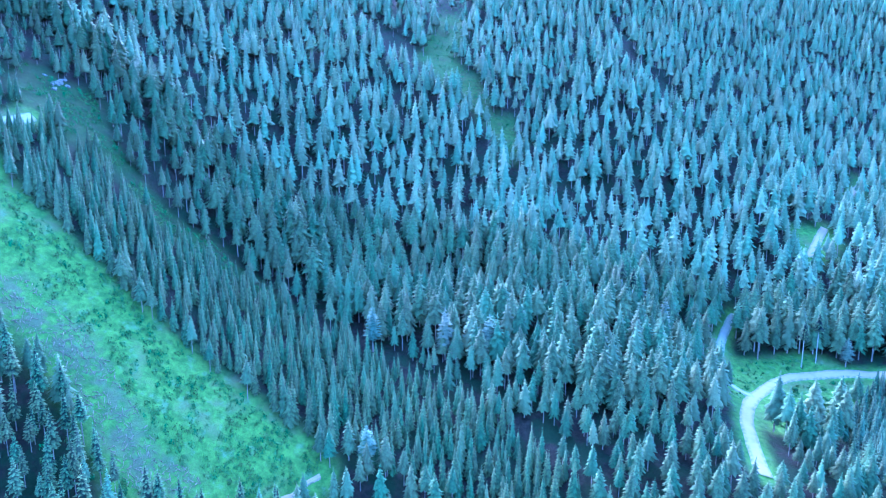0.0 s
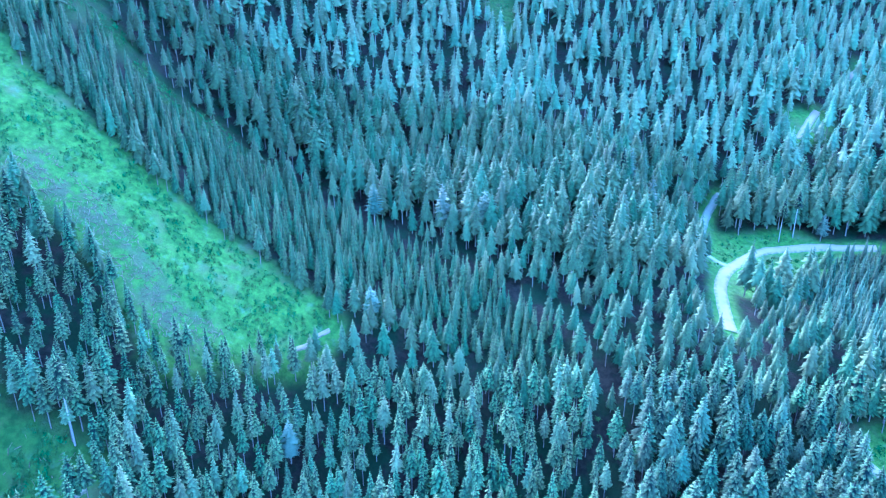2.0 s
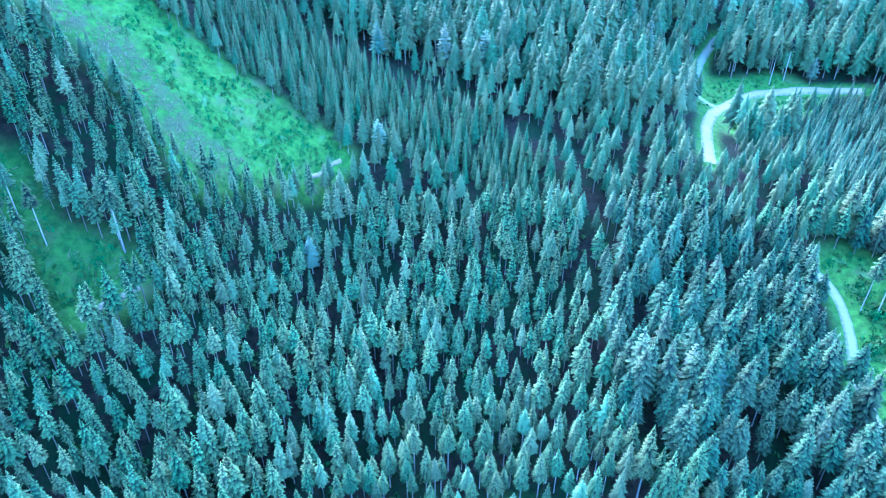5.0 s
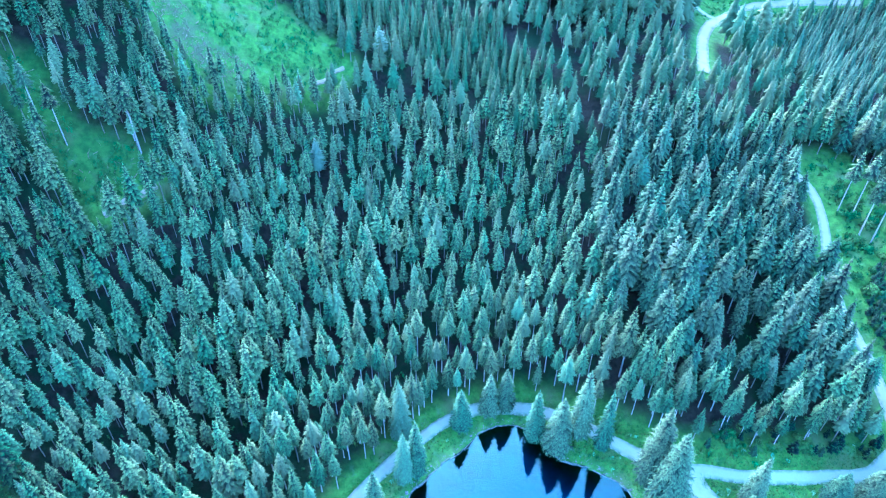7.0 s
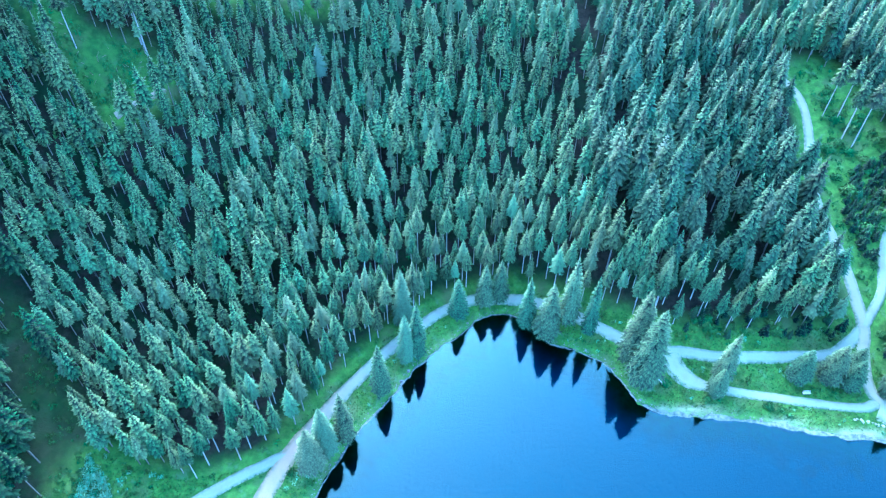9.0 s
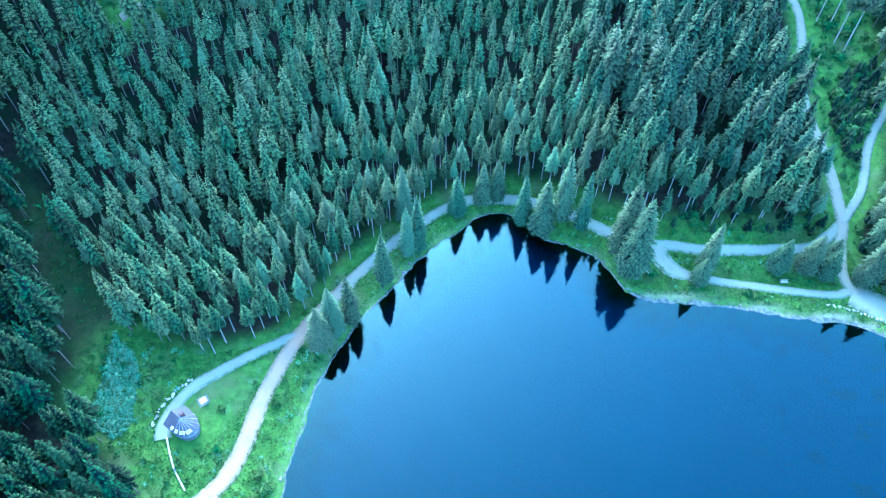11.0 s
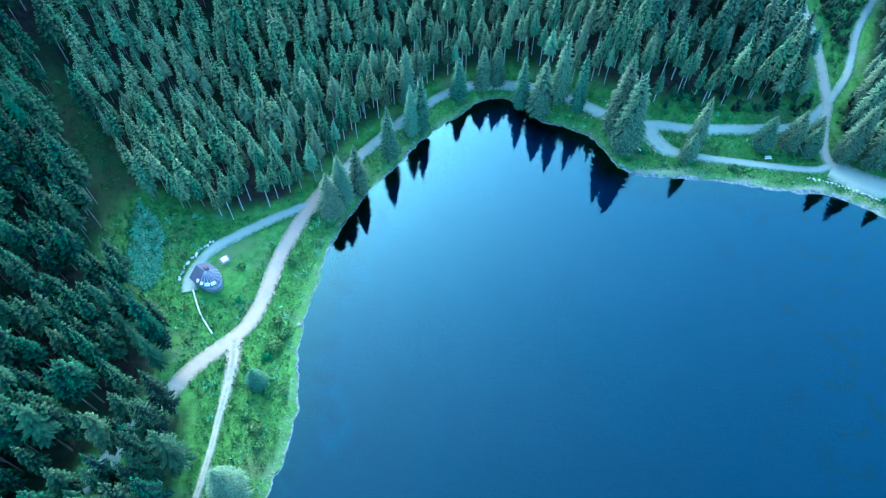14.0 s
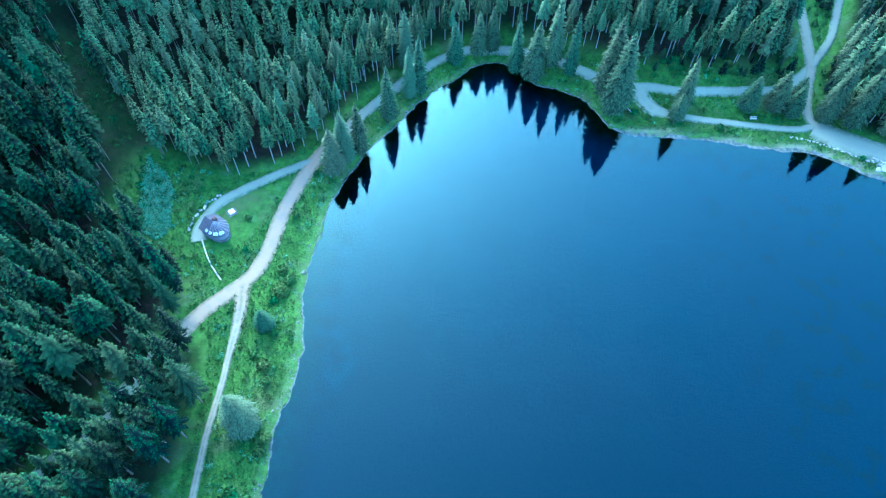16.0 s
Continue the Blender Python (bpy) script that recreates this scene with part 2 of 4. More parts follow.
def smooth_line(points, step, closed=False):
    """A Catmull-Rom curve through the points, as evenly spaced 2D points."""
    p = np.array(points, float)
    p = np.vstack([p[-1], p, p[:2]]) if closed else np.vstack([2 * p[0] - p[1], p, 2 * p[-1] - p[-2]])
    out = []
    for i in range(1, len(p) - 2):
        n = max(2, int(np.linalg.norm(p[i + 1] - p[i]) / step * 2))
        t = np.linspace(0, 1, n, endpoint=False)[:, None]
        out.append(0.5 * (2 * p[i] + (p[i + 1] - p[i - 1]) * t + (2 * p[i - 1] - 5 * p[i] + 4 * p[i + 1] - p[i + 2]) * t ** 2
                          + (3 * p[i] - p[i - 1] - 3 * p[i + 1] + p[i + 2]) * t ** 3))
    out = np.vstack(out + ([out[0][:1]] if closed else [p[-2:-1]]))
    run = np.concatenate([[0], np.cumsum(np.linalg.norm(np.diff(out, axis=0), axis=1))])
    s = np.linspace(0, run[-1], max(2, int(run[-1] / step)))
    return np.stack([np.interp(s, run, out[:, 0]), np.interp(s, run, out[:, 1])], 1)


def line_distance(q, line):
    """Distance of points q (n, 2) from a fine polyline's points."""
    best = np.full(len(q), 1e9)
    for i in range(0, len(q), 4000):
        d = q[i:i + 4000, None] - line[None]
        best[i:i + 4000] = np.sqrt((d * d).sum(2).min(1))
    return best


def inside(q, poly):
    """Whether the points q lie in the polygon."""
    x, y = q[:, 0], q[:, 1]
    odd = np.zeros(len(q), bool)
    for (ax, ay), (bx, by) in zip(poly, np.roll(poly, -1, 0)):
        cut = (ay > y) != (by > y)
        odd ^= cut & (x < (bx - ax) * (y - ay) / (by - ay + 1e-12) + ax)
    return odd


def soft_inside(q, poly, edge):
    """1 well inside the polygon, 0 outside, with a soft edge that many metres wide."""
    line = smooth_line(list(poly) + [poly[0]], 1.5)
    d = line_distance(q, line) * np.where(inside(q, np.array(poly, float)), 1, -1)
    return np.clip(d / edge + 0.5, 0, 1)


shore_line = smooth_line(SHORE, 1.0, True)
wob = np.array([noise.noise((a * 0.35, b * 0.35, 0)) + 0.6 * noise.noise((a * 1.1, b * 1.1, 5)) for a, b in shore_line])
shore_line = shore_line + np.stack([wob, np.roll(wob, 7)], 1) * 0.7


def shore_distance(q):
    """Metres from the shore: positive on land, negative on the water."""
    return line_distance(q, shore_line) * np.where(inside(q, shore_line), -1, 1)


ROADS = {
    "forest_road": ([(-75, -88), (-68, -73.5), (-59, -57.5), (-55, -49), (-49.3, -38.5), (-45.3, -33.6), (-42.2, -30), (-40, -26), (-38.4, -19.6), (-37.2, -11), (-34.9, -2.4), (-31.8, 5.9),
                     (-27, 14.8), (-21.5, 24), (-14.8, 33.1), (-6.1, 42.4), (-0.7, 46.5), (6.4, 49.9), (16.7, 50.3), (25.3, 46.9), (34.4, 41.7), (40.3, 38.2),
                     (47.7, 35), (55.2, 34.8), (60.5, 34.2), (71.9, 34.4), (79.6, 35.1), (89, 36.4), (94, 39.6), (98, 43)], 2.45),
    "lake_track": ([(-42.4, -30.5), (-41.6, -36), (-41.4, -41), (-41.5, -47.4), (-41.4, -54.6), (-41.8, -63.5), (-41.3, -75), (-41, -92), (-40, -125)], 1.2),
    "hut_path": ([(-31.6, 6.6), (-33.6, 4.3), (-36.5, 2.4), (-41.7, -1.2), (-47.4, -5.8), (-51.2, -9.5), (-53.3, -13), (-54.3, -16.8), (-54.5, -19.2), (-54.0, -21.0)], 2.2),
    "loop_path": ([(50.5, 34.6), (52, 30.5), (55.5, 27.8), (62.1, 26.3), (73.8, 24.8), (82.4, 23.9), (91.2, 23.4), (95.4, 24.8)], 2.1),
    "shore_apron": ([(122, 10.8), (113, 14.2), (107, 17.0), (101, 20.0), (95.5, 23.9)], 7.0),
    "valley_road": ([(97.5, 23), (95.6, 26.5), (95.3, 31), (96.5, 37), (98.2, 43), (98.2, 51), (97, 61), (94.8, 71), (94.3, 83), (96.4, 96), (96, 107), (92, 114)], 2.4),
    "upper_road": ([(74.2, 150), (75.5, 158), (80.5, 177), (88, 193), (96, 204), (108, 214.5), (120, 218), (136, 218), (150, 214)], 3.4),
    "east_path": ([(98.4, 43.5), (101.5, 47.5), (104.6, 52.1), (108.9, 64.6), (115, 74), (126, 88)], 1.9),
    "side_track": ([(92, 199), (86, 206), (85.5, 214), (91.8, 230), (99.4, 243), (103, 247)], 2.6),
    "valley_track": ([(148, 282), (152, 287), (163, 302), (166, 306)], 3.0),
    "head_track": ([(194, 344), (198, 349), (220, 375), (224, 380)], 3.2),
    "clearing_track": ([(-45, 127.6), (-42.2, 129.6), (-40.4, 132.2), (-37.6, 134.6)], 0.9),
    "slope_track": ([(-152, 168), (-147, 176), (-142.5, 185), (-141, 192)], 2.6),
    "skid_trail": ([(-86, 74), (-80.3, 79.6), (-76.6, 84)], 1.4),
}
road_lines = {name: (smooth_line(pts, 1.0), width) for name, (pts, width) in ROADS.items()}

MEADOWS = {
    "hut": [(-31, 4), (-50.3, -2.5), (-61.3, -1), (-70, 1.5), (-72, -12), (-67, -18.8), (-59.2, -25), (-53.6, -31), (-52, -40), (-46, -44), (-44, -58), (-44.5, -80), (-44, -110),
            (-31, -110), (-27, -50), (-27, -8), (-24, 4)],
    "north_shore": [(-30, 4), (-33, 10), (-16, 36), (-6, 46), (8, 53), (18, 53), (36, 46), (50, 40), (70, 40), (92, 43), (98, 46), (98.5, 32), (104, 23), (112, 12), (110, 4), (90, 14), (45, 18), (36, 30), (14, 44), (-6, 32), (-22, 4)],
    "east": [(99, 45), (99, 60), (96, 75), (98, 95), (95, 112), (100, 120), (112, 114), (115, 92), (110, 70), (105, 50)],
    "bend": [(88, 176), (92, 188), (100, 200), (113, 212), (130, 215), (136, 211), (118, 196), (104, 182)],
    "bend_top": [(82, 190), (87, 186), (97, 204), (112, 219), (128, 222), (120, 227), (98, 222), (90, 224), (84, 212)],
    "clearing": [(-150, 176), (-131, 163.3), (-113, 157.5), (-97.5, 155), (-79.7, 151), (-62, 147), (-51, 144), (-39, 140), (-37, 133), (-44, 124), (-60, 118.5), (-71, 112), (-80, 119),
                 (-93, 127), (-105, 131), (-121, 133), (-150, 140)],
    "glade": [(-112, 98), (-105, 97), (-96, 89), (-84, 91), (-74, 87), (-79, 77), (-91, 75), (-97, 82), (-108, 90)],
    "gully": [(-34.7, 497.5), (-13.5, 505.6), (-9.8, 439.7), (-17.6, 403.1), (0.1, 374.7), (3.3, 353.5), (15.5, 344.5), (22, 323.5), (13.2, 316.9), (3.3, 341.1), (-15.8, 361.1), (-35.8, 389.1), (-33.2, 422.7), (-29.7, 453)],
    "hollow": [(-152, 198), (-158, 214), (-146, 220), (-140, 224), (-129, 211), (-113, 203), (-100, 201), (-92, 206), (-82, 205), (-70, 201), (-62, 194), (-82, 197), (-99, 191), (-111, 194), (-121, 199), (-134, 194)],
    "ditch": [(-94.3, 26.2), (-87.2, 21.3), (-79.1, 13.7), (-70.7, 0.7), (-61.8, -3.7), (-60, -14), (-67.5, -19.2), (-72.8, -19), (-75, -14), (-75.3, -7.2), (-80.5, 4.4), (-92, 19.2)],
    "valley_top": [(146, 278), (158, 284), (168, 300), (156, 304), (146, 294)],
}
YOUNG = [(-150, 178), (-131, 164.5), (-113, 158.7), (-97.5, 156.2), (-79.7, 152.2), (-62, 148.2), (-51, 145.2), (-39, 141.5), (-16, 138), (8, 130), (28, 122), (29, 136), (16, 152),
         (-3, 165), (-21, 176), (-42, 185.5), (-62, 192), (-82, 195), (-99, 189), (-111, 192), (-121, 197), (-132, 192), (-150, 196)]
EAST_YOUNG = [(104, 168), (113, 184), (128, 202), (140, 212.5), (152, 212), (172, 212), (150, 180), (128, 150), (116, 124), (108, 124), (106, 148)]
FELLED = [(-112, 142), (-90, 137), (-76, 128), (-62, 124), (-66, 117), (-76, 117), (-95, 128), (-118, 133)]


def height(x, y):
    """The land's height; below zero in the lake."""
    x, y = np.asarray(x, float), np.asarray(y, float)
    q = np.stack([x.ravel(), y.ravel()], 1)
    near = (np.abs(q[:, 0] - 60) < 260) & (q[:, 1] < 160)
    d = np.full(len(q), 4000.0)
    d[near] = shore_distance(q[near])
    base = np.clip(spline(q[:, 0], q[:, 1]), -5, 430)
    base = np.maximum(base, 0.5 + np.minimum(0.025 * d, 6.0))
    land = np.minimum(base, 0.12 + 0.45 * d + 3 * np.maximum(d - 12, 0))
    return np.where(d > 0, land, np.maximum(-4.5, 0.10 + 0.16 * d)).reshape(x.shape)


def axis_steps(lo, hi, step, end_lo, end_hi):
    """Even steps from lo to hi, then ever wider ones out to both ends."""
    a = list(np.arange(lo, hi + 0.01, step))
    s = step
    while a[-1] < end_hi:
        s *= 1.08
        a.append(a[-1] + s)
    s = step
    while a[0] > end_lo:
        s *= 1.08
        a.insert(0, a[0] - s)
    return np.array(a)


def raw_mesh(name, verts, faces, material=None, smooth=False, attrs=()):
    """A mesh from arrays: verts (n, 3), faces (m, 3 or 4), attrs of (name, values)."""
    me = bpy.data.meshes.new(name)
    verts, faces = np.asarray(verts, np.float32), np.asarray(faces, np.int32)
    m, w = faces.shape
    me.vertices.add(len(verts))
    me.vertices.foreach_set("co", verts.ravel())
    me.loops.add(m * w)
    me.loops.foreach_set("vertex_index", faces.ravel())
    me.polygons.add(m)
    me.polygons.foreach_set("loop_start", np.arange(0, m * w, w, dtype=np.int32))
    me.update(calc_edges=True)
    for key, values in attrs:
        values = np.asarray(values, np.float32)
        if values.ndim == 2:
            me.attributes.new(key, "FLOAT_VECTOR", "POINT").data.foreach_set("vector", values.ravel())
        else:
            me.attributes.new(key, "FLOAT", "POINT").data.foreach_set("value", values)
    if smooth:
        me.polygons.foreach_set("use_smooth", np.ones(m, bool))
    if material:
        me.materials.append(material)
    return me


gx, gy = axis_steps(-125, 150, 2.0, -2600, 2600), axis_steps(-95, 235, 2.0, -2400, 3000)
GX, GY = np.meshgrid(gx, gy)
q = np.stack([GX.ravel(), GY.ravel()], 1)
gz = height(GX, GY).ravel()
close = (q[:, 0] > -170) & (q[:, 0] < 300) & (q[:, 1] > -170) & (q[:, 1] < 460)
rough_up = np.array([noise.fractal((a * 0.06, b * 0.06, 0), 1.0, 2.0, 4) for a, b in q])
sd = np.full(len(q), 300.0)
sd[close] = shore_distance(q[close])
gz += rough_up * np.clip(sd / 25, 0, 1) * 0.9
road_d = np.full(len(q), 99.0)
for line, width in road_lines.values():
    road_d[close] = np.minimum(road_d[close], line_distance(q[close], line) - width / 2)
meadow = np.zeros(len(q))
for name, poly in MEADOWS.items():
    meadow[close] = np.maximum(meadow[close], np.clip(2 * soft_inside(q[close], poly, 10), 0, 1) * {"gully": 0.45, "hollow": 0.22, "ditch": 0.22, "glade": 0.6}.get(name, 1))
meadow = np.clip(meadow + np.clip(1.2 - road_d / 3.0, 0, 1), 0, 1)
sand = np.clip(1.2 - np.abs(sd - 0.3) / 0.9, 0, 1) * np.where(q[:, 0] > 46, 0.5, 0.06)
shelf = np.zeros(len(q))
shelf[close] = soft_inside(q[close], [(-31, -14), (-26.5, -18), (-26, -31), (-19.5, -39), (-17, -46), (-20, -52), (-27, -57), (-28.5, -66), (-29, -90), (-34, -90), (-34, -40)], 5)
brash = np.zeros(len(q))
brash[close] = soft_inside(q[close], FELLED, 6)
i, j = np.meshgrid(np.arange(len(gx) - 1), np.arange(len(gy) - 1))
n0 = (j * len(gx) + i).ravel()
gz_ground = gz - 0.30 * np.clip(1.0 - road_d / 1.2, 0, 1) * (road_d < 1.2)
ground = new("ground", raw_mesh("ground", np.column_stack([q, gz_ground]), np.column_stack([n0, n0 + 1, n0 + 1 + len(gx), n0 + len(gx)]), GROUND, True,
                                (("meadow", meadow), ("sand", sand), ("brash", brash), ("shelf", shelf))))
tagged(ground, "mossy forest floor darkened for shade and green meadow rising from the lake", "ground", kind="structure")


def surface(x, y):
    """The ground sheet's height at points, by bilinear steps over its own grid."""
    x, y = np.asarray(x, float), np.asarray(y, float)
    a = np.clip(np.searchsorted(gx, x) - 1, 0, len(gx) - 2)
    b = np.clip(np.searchsorted(gy, y) - 1, 0, len(gy) - 2)
    u, v = (x - gx[a]) / (gx[a + 1] - gx[a]), (y - gy[b]) / (gy[b + 1] - gy[b])
    z = gz.reshape(GX.shape)
    return z[b, a] * (1 - u) * (1 - v) + z[b, a + 1] * u * (1 - v) + z[b + 1, a] * (1 - u) * v + z[b + 1, a + 1] * u * v


def road_half(name, width, x, y):
    """Half a road's width at a place: the forest road is wider by the hut, paths open out where they meet it."""
    if name == "forest_road":
        return width / 2 * (1 + 0.3 * min(1, max(0, (-20 - x) / 12)))
    if name == "lake_track":
        return width / 2 * (1 + 1.6 * min(1, max(0, (y + 48) / 16)))
    if name == "hut_path":
        return width / 2 * (1 + 0.4 * min(1, max(0, (-13 - y) / 4)))
    if name == "loop_path":
        return width / 2 * (1 + 1.0 * min(1, max(0, (58 - x) / 5)))
    return width / 2


# roads: cambered strips with uneven, grassy edges
for lift, (name, (line, width)) in enumerate(road_lines.items()):
    way = np.gradient(line, axis=0)
    side = np.stack([-way[:, 1], way[:, 0]], 1) / np.linalg.norm(way, axis=1)[:, None]
    lift = -2 if name == "hut_path" else lift
    verts, verge, sandy = [], [], []
    cols = np.array([-1.25, -1.0, -0.5, 0.0, 0.5, 1.0, 1.25])
    for p, s in zip(line, side):
        for c in cols:
            w = road_half(name, width, *p) * (1 + 0.10 * noise.noise((p[0] * 0.3, p[1] * 0.3, 3 + (c > 0) * 9)))
            a, b = p + s * c * w
            drop = -0.28 if abs(c) > 1.1 else 0.05 - 0.04 * abs(c)
            verts.append((a, b, drop + 0.008 * lift))
            centre = 0.5 if c == 0 and name in ("lake_track", "clearing_track", "skid_trail") else 0.0
            sandy.append({"lake_track": min(0.95, max(0.55, (b + 52) / 18)), "valley_road": 0.35, "shore_apron": 0.15, "upper_road": 0.6, "clearing_track": 0.8, "skid_trail": 0.6, "head_track": 0.6, "valley_track": 0.6}.get(name, min(1.0, max(0.05, min((-18 - a) / 14, (a + 55) / 5))) if name == "forest_road" else 0.1))
            verge.append(max(centre, (abs(c) - 0.4) if abs(c) > 0.6 else 0.0))
    verts = np.array(verts)
    verts[:, 2] += surface(verts[:, 0], verts[:, 1])
    n = len(line)
    r, c = np.meshgrid(np.arange(n - 1), np.arange(6), indexing="ij")
    a = (r * 7 + c).ravel()
    strip = new(name, raw_mesh(name, verts, np.column_stack([a, a + 7, a + 8, a + 1]), GRAVEL, True, (("verge", verge), ("sandy", sandy))))
    tagged(strip, "pale gravel " + name.replace("_", " ") + " with grassy verges", "road", kind="structure")

# the lake's surface, a sheet that runs a little under its banks
out = shore_line[::2]
mid = out.mean(0)
out = out + (out - mid) / np.linalg.norm(out - mid, axis=1)[:, None] * 1.5
bm = bmesh.new()
bm.faces.new([bm.verts.new((a, b, 0.0)) for a, b in out])
bmesh.ops.triangulate(bm, faces=bm.faces[:])
bm.normal_update()
for f in bm.faces:
    if f.normal.z < 0:
        f.normal_flip()
me = bpy.data.meshes.new("lake_water")
bm.to_mesh(me), bm.free()
me.materials.append(WATER)
tagged(new("lake_water", me), "still deep blue lake water mirroring the sky and trees", "lake", kind="structure")

# the shore's bare edge: a narrow uneven strip of sand and small stones
def shore_strip(line):
    way = np.gradient(line, axis=0)
    out = np.stack([-way[:, 1], way[:, 0]], 1) / np.linalg.norm(way, axis=1)[:, None]
    wide = np.array([0.55 + 0.5 * noise.noise((a * 0.21, b * 0.21, 2)) + 0.25 * noise.noise((a * 0.9, b * 0.9, 8)) for a, b in line]) * np.where(line[:, 0] > 44, 1.5, 0.6)
    wide = np.maximum(wide, 0.03)
    verts = []
    for k, (off, lift) in enumerate(((-0.7, -0.12), (-0.1, 0.035), (0.6, 0.10), (1.0, -0.05))):
        p = line + out * (off * wide - 0.9)[:, None]
        z = np.maximum(surface(p[:, 0], p[:, 1]), 0.0) if k > 1 else np.zeros(len(p))
        verts.append(np.column_stack([p, z + lift]))
    verts, n = np.vstack(verts), len(line)
    a = np.concatenate([np.arange(n - 1) + k * n for k in range(3)])
    return raw_mesh("shore_edge", verts, np.column_stack([a, a + 1, a + 1 + n, a + n]), SHORE_SAND, True)


tagged(new("shore_edge", shore_strip(shore_line[(shore_line[:, 1] > -100) & (shore_line[:, 0] < 125) & (shore_line[:, 1] < 60)])), "narrow strip of pale sand and stones along the lake", "shore", kind="structure")

# ---- spruces ----
def spruce(seed, whorls, arms, twigs, base, droop, lean=0.0, taper=0.8, sides=4, uneven=0.16, even=0.0, core=0.58, slim=1.0):
    """A spruce one unit tall and one in radius: arrays of crown (verts, faces, tip values) and trunk.
    base: where the crown starts; twigs: pairs of side twigs on each branch; droop: how far the longest
    branch hangs, as a share of the height; even: how far the painted shade from root to tip is levelled; core: the
    dense inner crown's share of the radius;
    slim: how narrow the branches are."""
    rng = np.random.default_rng(seed)
    V, F, T = [], [], []

    def add(pts, tips, faces):
        o = len(V)
        V.extend(pts), T.extend(tips), F.extend([(a + o, b + o, c + o) for a, b, c in faces])

    def reach(f):
        return (1 - f) ** taper * (0.55 + 0.45 * min(1, (f + 0.04) * 4)) + 0.03

    def bend(z):
        return np.array([lean * z * z, 0, 0])

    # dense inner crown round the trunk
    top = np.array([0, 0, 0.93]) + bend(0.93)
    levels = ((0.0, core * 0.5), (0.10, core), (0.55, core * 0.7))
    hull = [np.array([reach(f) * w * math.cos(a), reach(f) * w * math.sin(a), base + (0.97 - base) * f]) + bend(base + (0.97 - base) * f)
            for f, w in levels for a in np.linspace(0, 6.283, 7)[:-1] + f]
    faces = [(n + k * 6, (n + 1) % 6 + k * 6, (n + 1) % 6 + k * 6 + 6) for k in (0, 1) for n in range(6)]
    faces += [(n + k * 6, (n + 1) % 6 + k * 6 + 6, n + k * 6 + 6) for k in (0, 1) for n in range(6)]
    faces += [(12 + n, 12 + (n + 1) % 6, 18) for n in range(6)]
    # low tip values put the shade inside the crown into its colour
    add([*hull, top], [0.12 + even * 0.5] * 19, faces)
    for k in range(whorls):
        f = min(max((k + rng.uniform(-0.3, 0.3)) / (whorls - 1), 0.0), 1.0)
        z = base + (0.97 - base) * f ** 0.95
        turn = rng.uniform(0, 6.28)
        n = max(4, int(round(arms * (1 - 0.45 * f))))
        # the stronger light on upper whorls is put into their colour
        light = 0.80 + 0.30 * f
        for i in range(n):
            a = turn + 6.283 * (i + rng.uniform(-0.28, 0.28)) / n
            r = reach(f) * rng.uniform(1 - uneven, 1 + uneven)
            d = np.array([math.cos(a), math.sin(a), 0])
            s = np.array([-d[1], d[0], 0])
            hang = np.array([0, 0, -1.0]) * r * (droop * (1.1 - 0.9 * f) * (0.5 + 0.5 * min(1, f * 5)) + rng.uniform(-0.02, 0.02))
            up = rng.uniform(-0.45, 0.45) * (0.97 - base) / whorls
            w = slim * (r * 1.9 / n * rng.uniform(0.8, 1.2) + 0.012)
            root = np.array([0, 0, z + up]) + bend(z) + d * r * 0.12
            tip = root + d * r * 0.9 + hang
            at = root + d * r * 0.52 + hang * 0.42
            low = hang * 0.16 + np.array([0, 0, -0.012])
            # branch roots coloured dark for shade, tips light
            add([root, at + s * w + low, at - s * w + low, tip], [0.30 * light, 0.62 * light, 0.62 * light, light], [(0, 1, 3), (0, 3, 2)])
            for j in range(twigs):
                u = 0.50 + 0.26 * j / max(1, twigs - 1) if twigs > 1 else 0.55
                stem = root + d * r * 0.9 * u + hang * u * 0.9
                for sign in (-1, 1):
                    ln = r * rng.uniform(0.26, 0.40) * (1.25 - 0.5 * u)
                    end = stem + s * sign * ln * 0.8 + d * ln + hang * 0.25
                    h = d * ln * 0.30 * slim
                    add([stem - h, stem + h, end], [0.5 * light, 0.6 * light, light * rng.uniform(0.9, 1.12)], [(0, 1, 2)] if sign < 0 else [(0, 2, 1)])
    # the leader shoot
    top = np.array([lean, 0, 1.0])
    ring = [top + np.array([0.07 * math.cos(a), 0.07 * math.sin(a), -0.055]) for a in (0, 2.1, 4.2)]
    add([top, *ring], [1.1, 0.9, 0.9, 0.9], [(0, 1, 2), (0, 2, 3), (0, 3, 1)])
    tv, tf = [], []
    rings = ((-0.03, 0.075), (base + 0.1, 0.045), (0.9, 0.015)) if sides > 3 else ((-0.02, 0.065), (0.85, 0.025))
    for z, rad in rings:
        tv += [(lean * z * z + rad * math.cos(6.2832 * t / sides), rad * math.sin(6.2832 * t / sides), z) for t in range(sides)]
    for k in range(len(rings) - 1):
        for i in range(sides):
            a, b = k * sides + i, k * sides + (i + 1) % sides
            tf += [(a, b, b + sides), (a, b + sides, a + sides)]
    T = np.array(T)
    return np.array(V), np.array(F), T + even * (0.82 - T) * (T > 0.2), np.array(tv), np.array(tf)


def bulge(v, up):
    """Outward and upward directions of a crown's points."""
    d = v[:, :2] / (np.linalg.norm(v[:, :2], axis=1, keepdims=True) + 0.05)
    f = (v[:, 2] - v[:, 2].min()) / np.ptp(v[:, 2])
    return np.column_stack([d * 0.8, (0.05 + 1.05 * f) * up])


rng = np.random.default_rng(11)


